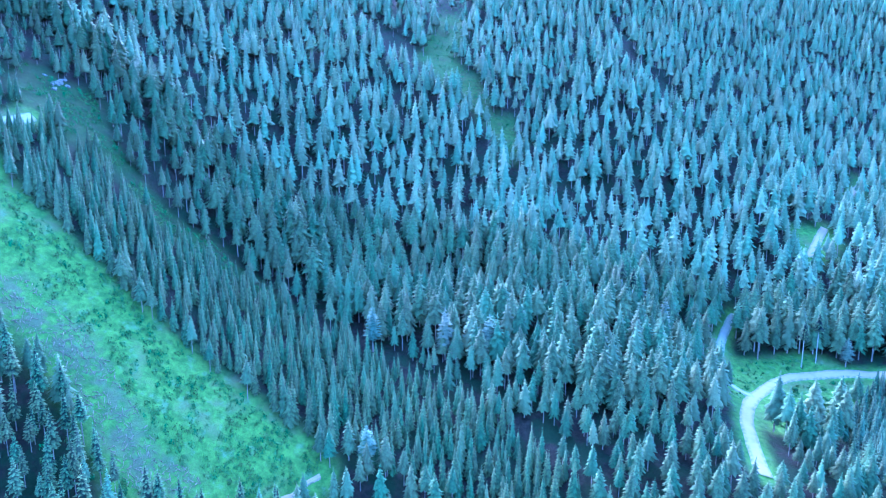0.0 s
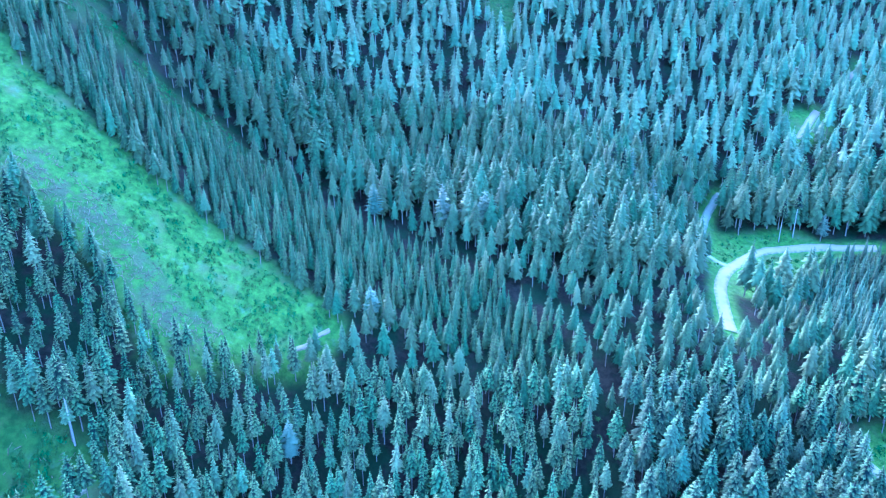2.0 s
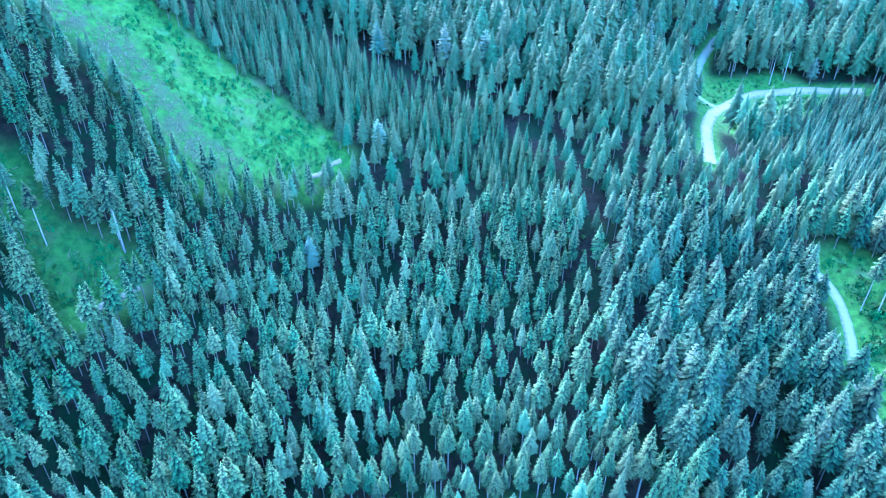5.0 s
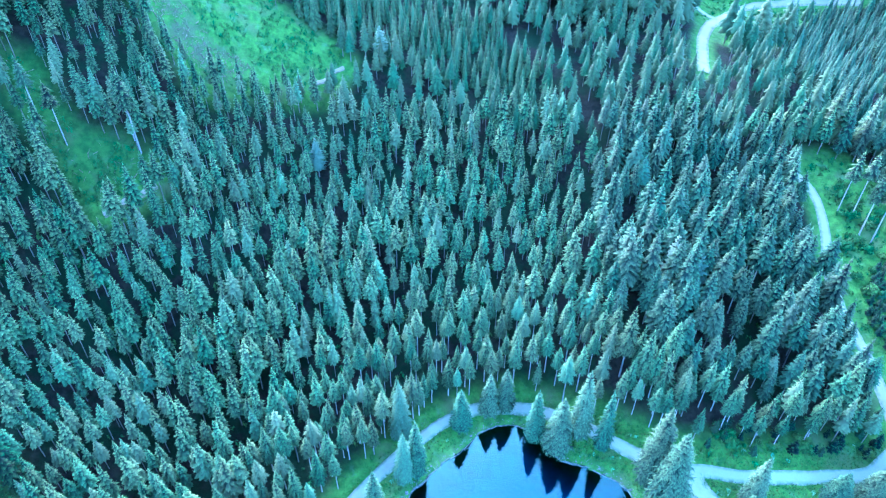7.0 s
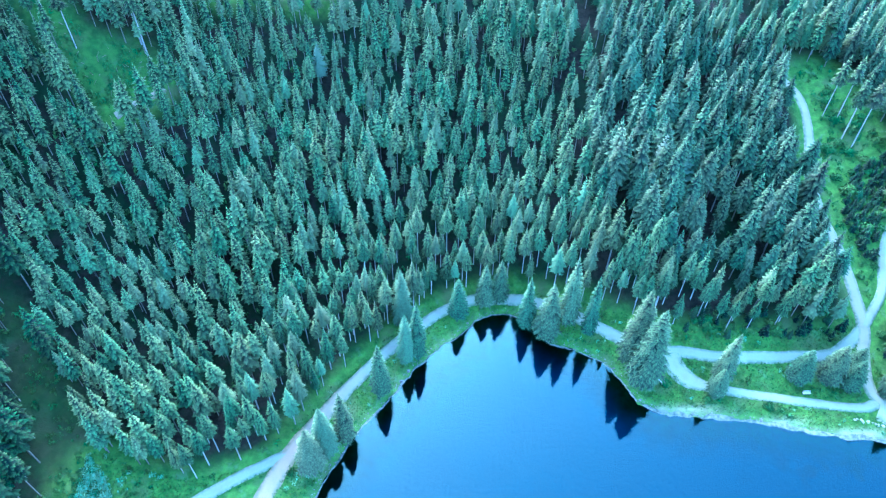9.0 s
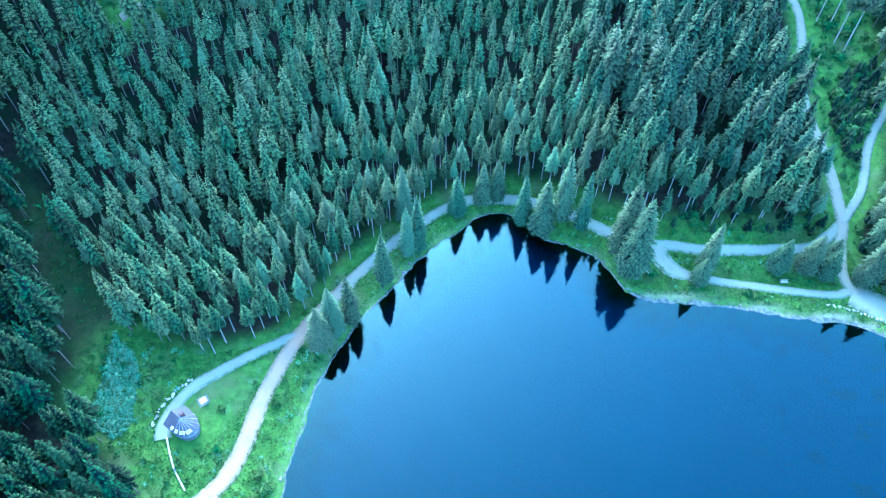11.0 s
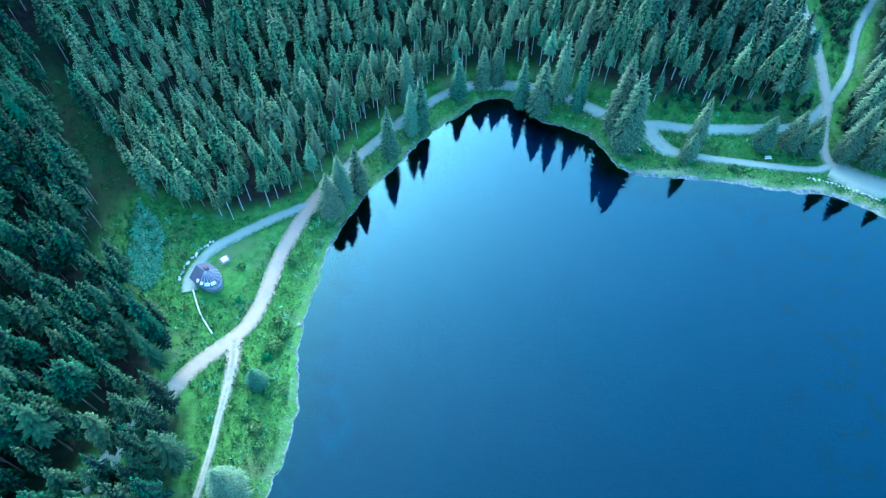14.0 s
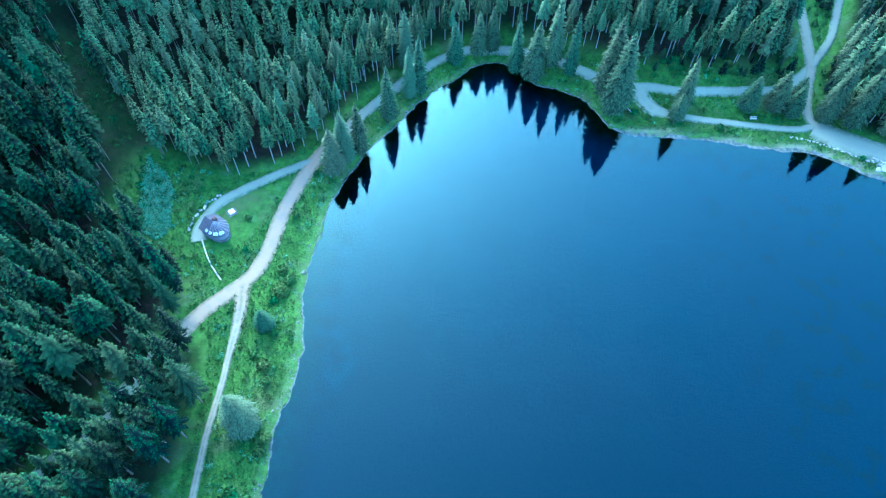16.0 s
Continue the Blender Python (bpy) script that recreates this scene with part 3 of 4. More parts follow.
def scatter(x0, x1, y0, y1, step):
    """Jittered rows of places."""
    a, b = np.meshgrid(np.arange(x0, x1, step), np.arange(y0, y1, step * 0.9))
    a = a + (np.arange(len(a)) % 2)[:, None] * step / 2
    p = np.stack([a.ravel(), b.ravel()], 1)
    return p + rng.uniform(-0.46, 0.46, p.shape) * step


def patchy(p, scale, seed):
    return np.array([noise.noise((a / scale, b / scale, seed)) for a, b in p])


# single trees along the shore: x, y, height, crown radius
SHORE_TREES = [(43.6, 27.9, 25.0, 4.6), (41.5, 32.5, 25, 4.0), (22.8, 40.5, 18.2, 3.6), (32.5, 40.2, 20, 2.2), (27.5, 42.5, 23, 3.0), (-8.2, 32.5, 18.9, 2.5), (-10.6, 30.6, 16.9, 2.4), (-15.4, 21.3, 18.2, 2.6),
               (-21.7, 10.2, 16.7, 2.5), (1.0, 44.2, 13.9, 2.7), (11.3, 50.1, 14.7, 2.6), (7.5, 49.0, 14, 2.6),
               (-27.2, 3.0, 14.0, 3.3), (-24.9, 6.4, 16.5, 3.0), (17.9, 43.8, 17.0, 2.6), (-12.3, 40.5, 19.0, 2.8), (61.0, 28.2, 17.5, 2.6), (59.6, 25.6, 9.0, 2.4), (79.0, 30.0, 11, 3.0), (86.0, 30.2, 13, 3.2),
               (90.6, 29.0, 10, 2.8), (98.8, 27.0, 20.0, 3.4), (104.3, 24.7, 21, 3.6), (103.6, 36, 20, 3.2), (109, 29, 21, 3.4), (106, 42.5, 19, 3.0), (111, 37, 20, 3.1), (113, 22, 19, 3.2), (92.2, 32.5, 9, 2.6), (-35.6, -40.2, 6.5, 2.2), (-35.4, -61.0, 14.0, 3.7)]
keep_off = np.array([(a, b) for a, b, _, _ in SHORE_TREES])

near = scatter(-175, 185, -125, 122, 3.65)
near = near[(near[:, 0] > -100 - 0.4 * (near[:, 1] + 80)) & (near[:, 0] < 122 + 0.35 * near[:, 1])]
mid = scatter(-235, 260, 122, 255, 5.1)
mid = mid[(mid[:, 0] > -160 - 0.4 * (mid[:, 1] - 120)) & (mid[:, 0] < 165 + 0.6 * (mid[:, 1] - 120))]
far = scatter(-260, 600, 255, 800, 7.1)


def clear_of(p, sparse=0.03):
    """Where trees may stand."""
    ok = np.ones(len(p), bool)
    c = (p[:, 1] < 200)
    d = np.full(len(p), 99.0)
    d[c] = shore_distance(p[c])
    ok &= d > 3
    for name, (line, width) in road_lines.items():
        gap = np.where((p[:, 0] < -51) & (name == "forest_road"), -0.2, 5.0 if name == "upper_road" else 4.6 if name == "valley_road" else 1.9)
        ok &= line_distance(p, line) > width / 2 + gap
    open_ground = np.zeros(len(p))
    for poly in MEADOWS.values():
        open_ground = np.maximum(open_ground, soft_inside(p, poly, 3))
    ok &= (open_ground < 0.5) | (rng.uniform(size=len(p)) < sparse)
    ok &= line_distance(p, keep_off) > 3.2
    return ok


near = near[clear_of(near, 0.0)]
def planted(p):
    """Whether places lie in the young plantations."""
    return np.maximum(soft_inside(p, YOUNG, 2), soft_inside(p, EAST_YOUNG, 2)) > 0.5


mid = mid[clear_of(mid, 0.0) & ~planted(mid)]
young = np.vstack([scatter(-160, 32, 120, 205, 3.3), scatter(100, 172, 120, 218, 3.3)])
young = young[planted(young) & clear_of(young, 0.0)]
near = near[~planted(near)]
far = far[(far[:, 1] < 540 + np.clip(far[:, 0], -60, 500) * 0.75) & (far[:, 0] < 0.72 * far[:, 1] + 25)]
far = far[clear_of(far, 0.2)]


def mature(p):
    """1 among the old trees above the gully, 0 in the younger stands below it."""
    return np.clip((p[:, 1] - (178 - 0.37 * np.minimum(p[:, 0], 35))) / 6, 0, 1)


# a narrow gully parts young stand from old; bare dark floor stands for shade
gully_line = smooth_line([(-66, 199), (-42, 190), (-20, 180), (0, 168.5), (18, 156), (31, 141)], 1.0)
mid = mid[line_distance(mid, gully_line) > 1.6 + 2.5 * patchy(mid, 12, 9)]


# dark gullies on the far slope
for line in ([(99.7, 500.7), (102.2, 441.0), (116.4, 407.2), (122.1, 383.8)], [(259.6, 642.7), (264.5, 572.4), (279.8, 524.2), (296.0, 488.9)], [(-79.1, 431.2), (-29.8, 377.5), (3.3, 348.5)]):
    far = far[line_distance(far, smooth_line(line, 2.0)) > 4.5 + 3 * patchy(far, 14, 6)]
# a dark creek bed runs down to the lake, with taller trees east of it
creek_line = smooth_line([(29, 140), (33, 128), (32, 110), (33.5, 92), (29.5, 76), (31, 64)], 1.0)
mid = mid[line_distance(mid, creek_line) > 0.8 + 3 * patchy(mid, 9, 2)]
near = near[line_distance(near, creek_line) > 0.9 + 3.5 * patchy(near, 9, 2)]


# a dark ditch parts the old stand in the south-west from the plantation
ditch_line = smooth_line([(-99.2, 36.8), (-96.3, 32.6), (-90.7, 23.9), (-82.9, 12.9), (-74.5, 4.5)], 1.0)
near = near[line_distance(near, ditch_line) > 1.7 + 1.5 * patchy(near, 8, 5)]


def tall_east(p):
    """1 among the taller trees between the creek and the valley road."""
    return np.clip((p[:, 0] - 32) / 6, 0, 1) * np.clip((p[:, 1] - 44) / 10, 0, 1) * np.clip((130 - p[:, 1]) / 20, 0, 1)


near = near[rng.uniform(size=len(near)) > 0.32 * tall_east(near) + 0.20 * ((near[:, 1] < -8) & (near[:, 0] < -36))]
bare_spots = np.array([(-42, 118), (-36, 112), (-20, 104), (-30, 124), (-48, 112)])
near = near[(line_distance(near, bare_spots) > 3.5) | (rng.uniform(size=len(near)) < 0.3)]


def stand(name, label, places, kinds, tall, wide, old=None, leaf=NEEDLES):
    """A stand of trees in two meshes, crowns and trunks, out of a few kinds."""
    cv, cf, ct, ci, cb, tv, tf = [], [], [], [], [], [], []
    pick = rng.integers(0, len(kinds), len(places))
    oc = ot = 0
    for kind, (v, f, t, w, g) in enumerate(kinds):
        p = places[pick == kind]
        n = len(p)
        h = tall * (1 + 0.3 * patchy(p, 30, 7)) * rng.uniform(0.76, 1.16, n)
        if old is not None:
            h = h * (1 + 0.45 * old(p))
        r = h * wide * rng.uniform(0.85, 1.2, n) * (1 if old is None else 1 + 0.12 * old(p))
        a = rng.uniform(0, 6.28, n)
        z = surface(p[:, 0], p[:, 1]) - 0.1
        for src, dst, faces, dstf, o in ((v, cv, f, cf, oc), (w, tv, g, tf, ot)):
            x = (src[None, :, 0] * np.cos(a)[:, None] - src[None, :, 1] * np.sin(a)[:, None]) * r[:, None] + p[:, :1]
            y = (src[None, :, 0] * np.sin(a)[:, None] + src[None, :, 1] * np.cos(a)[:, None]) * r[:, None] + p[:, 1:]
            dst.append(np.stack([x, y, src[None, :, 2] * h[:, None] + z[:, None]], 2).reshape(-1, 3))
            dstf.append((faces[None] + (o + np.arange(n) * len(src))[:, None, None]).reshape(-1, 3))
        b = bulge(v, 1.0)
        c, q = np.cos(a)[:, None], np.sin(a)[:, None]
        cb.append(np.stack([b[None, :, 0] * c - b[None, :, 1] * q, b[None, :, 0] * q + b[None, :, 1] * c, np.tile(b[None, :, 2], (n, 1))], 2).reshape(-1, 3))
        ct.append(np.tile(t, n)), ci.append(np.repeat(rng.uniform(size=n), len(v)))
        oc, ot = oc + n * len(v), ot + n * len(w)
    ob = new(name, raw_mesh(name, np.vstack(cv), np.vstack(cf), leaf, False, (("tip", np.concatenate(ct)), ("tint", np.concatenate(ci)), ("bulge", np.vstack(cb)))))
    tagged(ob, label, "forest", kind="stuff")
    st = new("trunks", raw_mesh("trunks", np.vstack(tv), np.vstack(tf), BARK, True))
    st.parent = ob
    tagged(st, kind="stuff")
    return ob


FINE = [spruce(n, 18, 11, 2, b, dr, ln, 0.82, 4, 0.26, 0.25, 0.55, 0.8) for n, b, dr, ln in ((1, 0.40, 0.10, 0.0), (2, 0.48, 0.08, 0.1), (3, 0.34, 0.12, -0.05), (4, 0.54, 0.09, 0.0))]
DENSE = [spruce(n, 14, 9, 1, b, dr, ln, 0.80, 3, 0.26, 0.4, 0.64, 0.95) for n, b, dr, ln in ((41, 0.32, 0.10, 0.1), (42, 0.42, 0.12, 0.0), (43, 0.27, 0.13, 0.0), (44, 0.48, 0.09, 0.2), (45, 0.36, 0.11, 0.0))]
TALL = [spruce(n, 18, 11, 1, b, dr, ln, 0.74, 3, 0.28, 0.3, 0.6, 0.85) for n, b, dr, ln in ((91, 0.28, 0.12, 0.1), (92, 0.36, 0.14, 0.0), (93, 0.22, 0.13, 0.0), (94, 0.44, 0.11, 0.2))]
SAPLING = [spruce(n, 9, 8, 1, 0.03, 0.14, 0.0, 0.75, 3, 0.25) for n in (95, 96)]
OLD = [spruce(n, 16, 9, 2, b, 0.08, 0.0, 0.72, 5, 0.36, 0.0, 0.42, 0.6) for n, b in ((81, 0.25), (82, 0.34), (83, 0.2))]
BIG = [spruce(n, 28, 14, 2, b, 0.12, ln, 0.66, 6, 0.26, 0.25, 0.6, 0.95) for n, b, ln in ((51, 0.06, 0.04), (52, 0.10, -0.05), (53, 0.04, 0.0))]
MIDDLE = [spruce(n, 17, 9, 0, b, dr, ln, 0.82, 3, 0.28, 0.62, 0.7) for n, b, dr, ln in ((21, 0.28, 0.19, 0.1), (22, 0.36, 0.17, 0.0), (23, 0.22, 0.20, 0.0), (24, 0.44, 0.17, 0.15))]
YOUNG_KINDS = [spruce(n, 13, 8, 0, b, 0.22, 0.0, 0.98, 3, 0.18, 0.6, 0.75) for n, b in ((71, 0.02), (72, 0.05), (73, 0.08))]
COARSE = [spruce(n, 10, 6, 0, b, dr, 0.0, 0.82, 3, 0.3, 0.68, 0.7) for n, b, dr in ((31, 0.25, 0.22), (32, 0.36, 0.20), (33, 0.18, 0.22), (34, 0.44, 0.20))]

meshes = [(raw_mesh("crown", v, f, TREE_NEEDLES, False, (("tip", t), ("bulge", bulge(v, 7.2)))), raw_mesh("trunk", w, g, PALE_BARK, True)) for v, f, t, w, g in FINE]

old_meshes = [(raw_mesh("crown", v, f, SHADED_NEEDLES, False, (("tip", t), ("bulge", bulge(v, 7.2)))), raw_mesh("trunk", w, g, BARK, True)) for v, f, t, w, g in OLD]
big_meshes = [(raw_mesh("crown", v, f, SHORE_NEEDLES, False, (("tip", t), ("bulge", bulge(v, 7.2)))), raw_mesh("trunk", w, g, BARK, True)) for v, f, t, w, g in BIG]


def single_spruce(x, y, h, r, kind, label, stock=meshes, name="spruce_tree"):
    root = new(name)
    root.location, root.rotation_euler = (x, y, float(surface(x, y)) - 0.1), (0, 0, random.uniform(0, 6.28))
    for data, part_name in zip(stock[kind], ("crown", "trunk")):
        ob = new(part_name, data)
        ob.parent, ob.scale = root, (r, r, h)
    return tagged(root, label, "tree", name.replace("_tree", " trees"))


for n, (x, y, h, r) in enumerate(SHORE_TREES):
    single_spruce(x, y, h, r, n % 3, "tall blue-green spruce standing on the lake shore", big_meshes)
# tall old trees with bare trunks and high crowns, and paler larches: x, y, height, crown radius
BARE_TREES = [(-102.9, 88.2, 17, 2.2), (-96.6, 85.6, 17, 2.2), (-81.6, 90.3, 22, 2.8), (-83.5, 92.5, 20, 2.6), (101, 101.1, 19, 2.4), (104.2, 99.5, 20, 2.4), (105, 94.5, 20, 2.6), (107.1, 92, 21, 2.6),
              (118, 222, 19, 2.2), (124, 224, 20, 2.4), (50, 224, 19, 2.2), (53, 226, 19, 2.2), (56, 222, 20, 2.3)]
LARCHES = [(-10.2, 187.6, 17.7, 3.4), (3.5, 188.2, 15.8, 4.0), (-2, 190, 15, 3.6), (-26.8, 139.7, 11, 2.6), (133.4, 221.7, 11.2, 2.6), (153.8, 229.6, 11.5, 2.6), (-41.1, 105, 12.3, 2.6), (50.2, 73.5, 19.5, 3.2),
           (56, 72, 16, 3.0), (-33, 186, 15, 3.2), (66, 216, 17, 2.8), (60, 228, 17, 2.8)]
bare_meshes = [(raw_mesh("crown", v, f, TREE_NEEDLES, False, (("tip", t), ("bulge", bulge(v, 7.2)))), raw_mesh("trunk", w, g, PALE_BARK, True)) for v, f, t, w, g in [spruce(61, 11, 10, 2, 0.58, 0.12, 0.15), spruce(62, 10, 9, 2, 0.64, 0.11, -0.1)]]
larch_meshes = [(raw_mesh("crown", v, f, LARCH, False, (("tip", t), ("bulge", bulge(v, 7.2)))), raw_mesh("trunk", w, g, BARK, True)) for v, f, t, w, g in [spruce(63, 15, 10, 2, 0.24, 0.05, 0.0, 0.6, 5, 0.3, 0.5), spruce(64, 14, 10, 2, 0.3, 0.04, 0.1, 0.6, 5, 0.3, 0.5)]]
for n, (x, y, h, r) in enumerate(BARE_TREES):
    single_spruce(x, y, h, r, n % 2, "tall old spruce with a long bare pale trunk", bare_meshes)
for n, (x, y, h, r) in enumerate(LARCHES):
    single_spruce(x, y, h, r, n % 2, "pale green larch with soft light needles", larch_meshes, "larch_tree")
# a thicket of young spruces between the valley road and the path, and saplings on the felled slope
sapling_meshes = [(raw_mesh("crown", v, f, SHADED_NEEDLES, False, (("tip", t), ("bulge", bulge(v, 2.0)))), raw_mesh("trunk", w, g, BARK, True)) for v, f, t, w, g in SAPLING]
for x, y in scatter(97, 118, 56, 96, 2.1):
    p = np.array([[x, y]])
    if inside(p, np.array([(100.3, 78), (104, 83), (115, 89), (113, 75), (109.5, 64), (103.2, 57.5), (100, 64)]))[0] and min(float(line_distance(p, l)[0]) - w / 2 for l, w in road_lines.values()) > 1.4:
        h = random.uniform(2.6, 4.8)
        single_spruce(x, y, h, h * random.uniform(0.30, 0.42), random.randrange(2), "bushy dark young spruce in a roadside thicket", sapling_meshes, "young_spruce_tree")
for n in range(46):
    x, y = (random.uniform(55, 93), random.uniform(38.6, 45)) if n < 30 else (random.uniform(100, 106), random.uniform(28, 52))
    if min(float(line_distance(np.array([[x, y]]), l)[0]) - w / 2 for l, w in road_lines.values()) > 1.2:
        h = random.uniform(2.2, 5.0)
        single_spruce(x, y, h, h * random.uniform(0.26, 0.36), random.randrange(2), "small dark young spruce at the forest edge", sapling_meshes, "young_spruce_tree")
rank = np.argsort(shore_distance(near))
for n in rank[:265]:
    h = 14.0 * random.uniform(0.78, 1.2)
    if near[n, 1] < -10 and near[n, 0] < -36:
        h = random.uniform(15, 22)
        single_spruce(near[n, 0], near[n, 1], h, h * random.uniform(0.125, 0.155), random.randrange(3), "tall old spruce with green needles darkened for shade", old_meshes)
        continue
    h *= 1 + 0.4 * float(tall_east(near[n:n + 1])[0])
    single_spruce(near[n, 0], near[n, 1], h, h * random.uniform(0.11, 0.145), random.randrange(4), "dark green spruce with a bare grey lower trunk")
rest = near[rank[265:]]
south_west = ((rest[:, 1] < -6) & (rest[:, 0] < -36)) | ((rest[:, 0] < -72) & (rest[:, 1] < -1.32 * rest[:, 0] - 90))
high = tall_east(rest) > 0.5
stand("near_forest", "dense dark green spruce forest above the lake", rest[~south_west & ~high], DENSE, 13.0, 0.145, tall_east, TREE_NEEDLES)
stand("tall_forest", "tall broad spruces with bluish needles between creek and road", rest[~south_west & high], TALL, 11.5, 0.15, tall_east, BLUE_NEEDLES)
stand("old_forest", "tall old spruce forest with green needles darkened for shade", rest[south_west], DENSE, 18.0, 0.14, None, SHADED_NEEDLES)
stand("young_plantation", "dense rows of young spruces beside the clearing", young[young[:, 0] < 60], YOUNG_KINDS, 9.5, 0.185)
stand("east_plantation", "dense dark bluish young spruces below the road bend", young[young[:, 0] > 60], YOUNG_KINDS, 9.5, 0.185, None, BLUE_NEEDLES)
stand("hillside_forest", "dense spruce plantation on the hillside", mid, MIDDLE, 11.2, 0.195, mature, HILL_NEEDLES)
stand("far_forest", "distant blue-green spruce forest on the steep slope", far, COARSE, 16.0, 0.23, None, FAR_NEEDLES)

# ---- things by the lake ----
def part(name, bm, material, parent=None, label=""):
    """Links a bmesh as one mesh object, under a thing or a part."""
    me = bpy.data.meshes.new(name)
    bm.to_mesh(me), bm.free()
    me.materials.append(material)
    ob = new(name, me)
    ob.parent = parent
    return tagged(ob, label)


def block(sx, sy, sz, m=Matrix(), bevel=0.02):
    """A bevelled box, standing on its base."""
    bm = bmesh.new()
    bmesh.ops.create_cube(bm, size=1, matrix=m @ Matrix.Translation((0, 0, sz / 2)) @ Matrix.Diagonal((sx, sy, sz, 1)))
    if bevel:
        bmesh.ops.bevel(bm, geom=bm.edges[:], offset=bevel, segments=1, affect="EDGES")
    return bm


def thing(name, x, y, label, category, turn=0.0, group="", lift=0.0):
    root = new(name)
    root.location, root.rotation_euler = (x, y, float(surface(x, y)) + lift), (0, 0, radians(turn))
    return tagged(root, label, category, group)


# the lakeside hut: an apse of plaster under a fanned slate roof
hut = thing("hut", -50.4, -18.2, "small round-ended hut with a fanned slate roof on the meadow", "hut", -34, lift=-0.05)
W, L, EAVE, APEX, BOW = 2.2, 2.3, 2.1, 3.9, 1.4
outline = [(-L, -W), (0, -W)] + [(BOW * W * math.cos(a), W * math.sin(a)) for a in np.linspace(-math.pi / 2, math.pi / 2, 13)][1:-1] + [(0, W), (-L, W)]
bm = bmesh.new()
low = [bm.verts.new((a * 1.06, b * 1.06, -0.3)) for a, b in outline]
high = [bm.verts.new((a * 1.06, b * 1.06, 0.45)) for a, b in outline]
for n in range(len(outline)):
    o = (n + 1) % len(outline)
    bm.faces.new((low[n], low[o], high[o], high[n]))
bm.faces.new(high)
part("plinth", bm, STONE, hut, "grey granite plinth")
bm = bmesh.new()
low = [bm.verts.new((a, b, 0.4)) for a, b in outline]
high = [bm.verts.new((a, b, EAVE + 0.1)) for a, b in outline]
for n in range(len(outline)):
    o = (n + 1) % len(outline)
    bm.faces.new((low[n], low[o], high[o], high[n]))
part("wall", bm, PLASTER, hut, "pale plastered wall")
rim = [(a * 1.16 if a > 0 else a - 0.35 * (a < -1), b * 1.16) for a, b in outline]
for n in range(len(rim) - 1):
    (ax, ay), (bx, by) = rim[n], rim[n + 1]
    top_a = Vector((min(ax, 0) if n == 0 else 0, 0, APEX))
    top_b = Vector((min(bx, 0) if n == len(rim) - 2 else 0, 0, APEX))
    lo_a, lo_b = Vector((ax, ay, EAVE)), Vector((bx, by, EAVE))
    rows = 6
    panel = None
    for k in range(rows):
        bm = bmesh.new()
        u, v = k / rows, (k + 1) / rows + 0.03
        q4 = [lo_a.lerp(top_a, u), lo_b.lerp(top_b, u), lo_b.lerp(top_b, min(v, 1)), lo_a.lerp(top_a, min(v, 1))]
        up = Vector((0, 0, 0.09))
        vs = [bm.verts.new(p + (up if i < 2 else up * 0.35)) for i, p in enumerate(q4)] + [bm.verts.new(p) for p in q4]
        for f in ((0, 1, 2, 3), (5, 4, 7, 6), (4, 5, 1, 0), (5, 6, 2, 1), (6, 7, 3, 2), (7, 4, 0, 3)):
            bm.faces.new([vs[i] for i in f])
        bmesh.ops.remove_doubles(bm, verts=bm.verts[:], dist=0.001)
        course = part("roof_panel" if panel is None else "shingle", bm, SLATE, panel or hut)
        panel = panel or course
bm = bmesh.new()
g = [bm.verts.new(p) for p in ((-L, -W, EAVE), (-L, W, EAVE), (-L, 0, APEX - 0.1), (-L + 0.2, -W, EAVE), (-L + 0.2, W, EAVE), (-L + 0.2, 0, APEX - 0.1))]
for f in ((0, 1, 2), (5, 4, 3), (0, 2, 5, 3), (2, 1, 4, 5), (1, 0, 3, 4)):
    bm.faces.new([g[i] for i in f])
part("gable", bm, DARK_TIMBER, hut, "brown boarded gable")
part("chimney", block(0.75, 0.75, 1.4, Matrix.Translation((-0.4, 0.8, EAVE + 0.8)), 0.05), DARK_TIMBER, hut, "dark red-brown chimney block")
part("door", block(0.08, 1.0, 2.0, Matrix.Translation((-L - 0.05, 0, 0.1)), 0.01), DARK_TIMBER, hut, "brown plank door")
for a, wide in ((-98, 0.55), (-74, 0.60), (-46, 0.95), (-16, 0.95)):
    c, s = math.cos(radians(a)), math.sin(radians(a))
    m = Matrix.Translation((c * W * BOW * 0.93, s * W * 0.93, EAVE + 0.42)) @ pose(0, 0, 0, 0, 0, math.degrees(math.atan2(s, c / BOW))) @ pose(0, 0, 0, 0, 30, 0)
    win = part("window", block(0.62, wide, 0.10, m, 0.01), WHITE_PAINT, hut, "white-framed roof light")
    part("pane", block(0.46, wide - 0.16, 0.03, m @ Matrix.Translation((0, 0, 0.10)), 0.0), GLASS, win)
for a in np.linspace(-80, 80, 9):
    c, s = math.cos(radians(a)), math.sin(radians(a))
    foot, head = Vector((c * W * BOW * 1.16, s * W * 1.16, EAVE + 0.10)), Vector((0, 0, APEX + 0.06))
    m = Matrix.Translation((foot + head) / 2) @ (head - foot).to_track_quat("Z", "Y").to_matrix().to_4x4()
    part("hip_cap", block(0.10, 0.10, (head - foot).length, m @ Matrix.Translation((0, 0, -(head - foot).length / 2)), 0.02), PLASTER, hut, "pale metal strip over a roof seam")

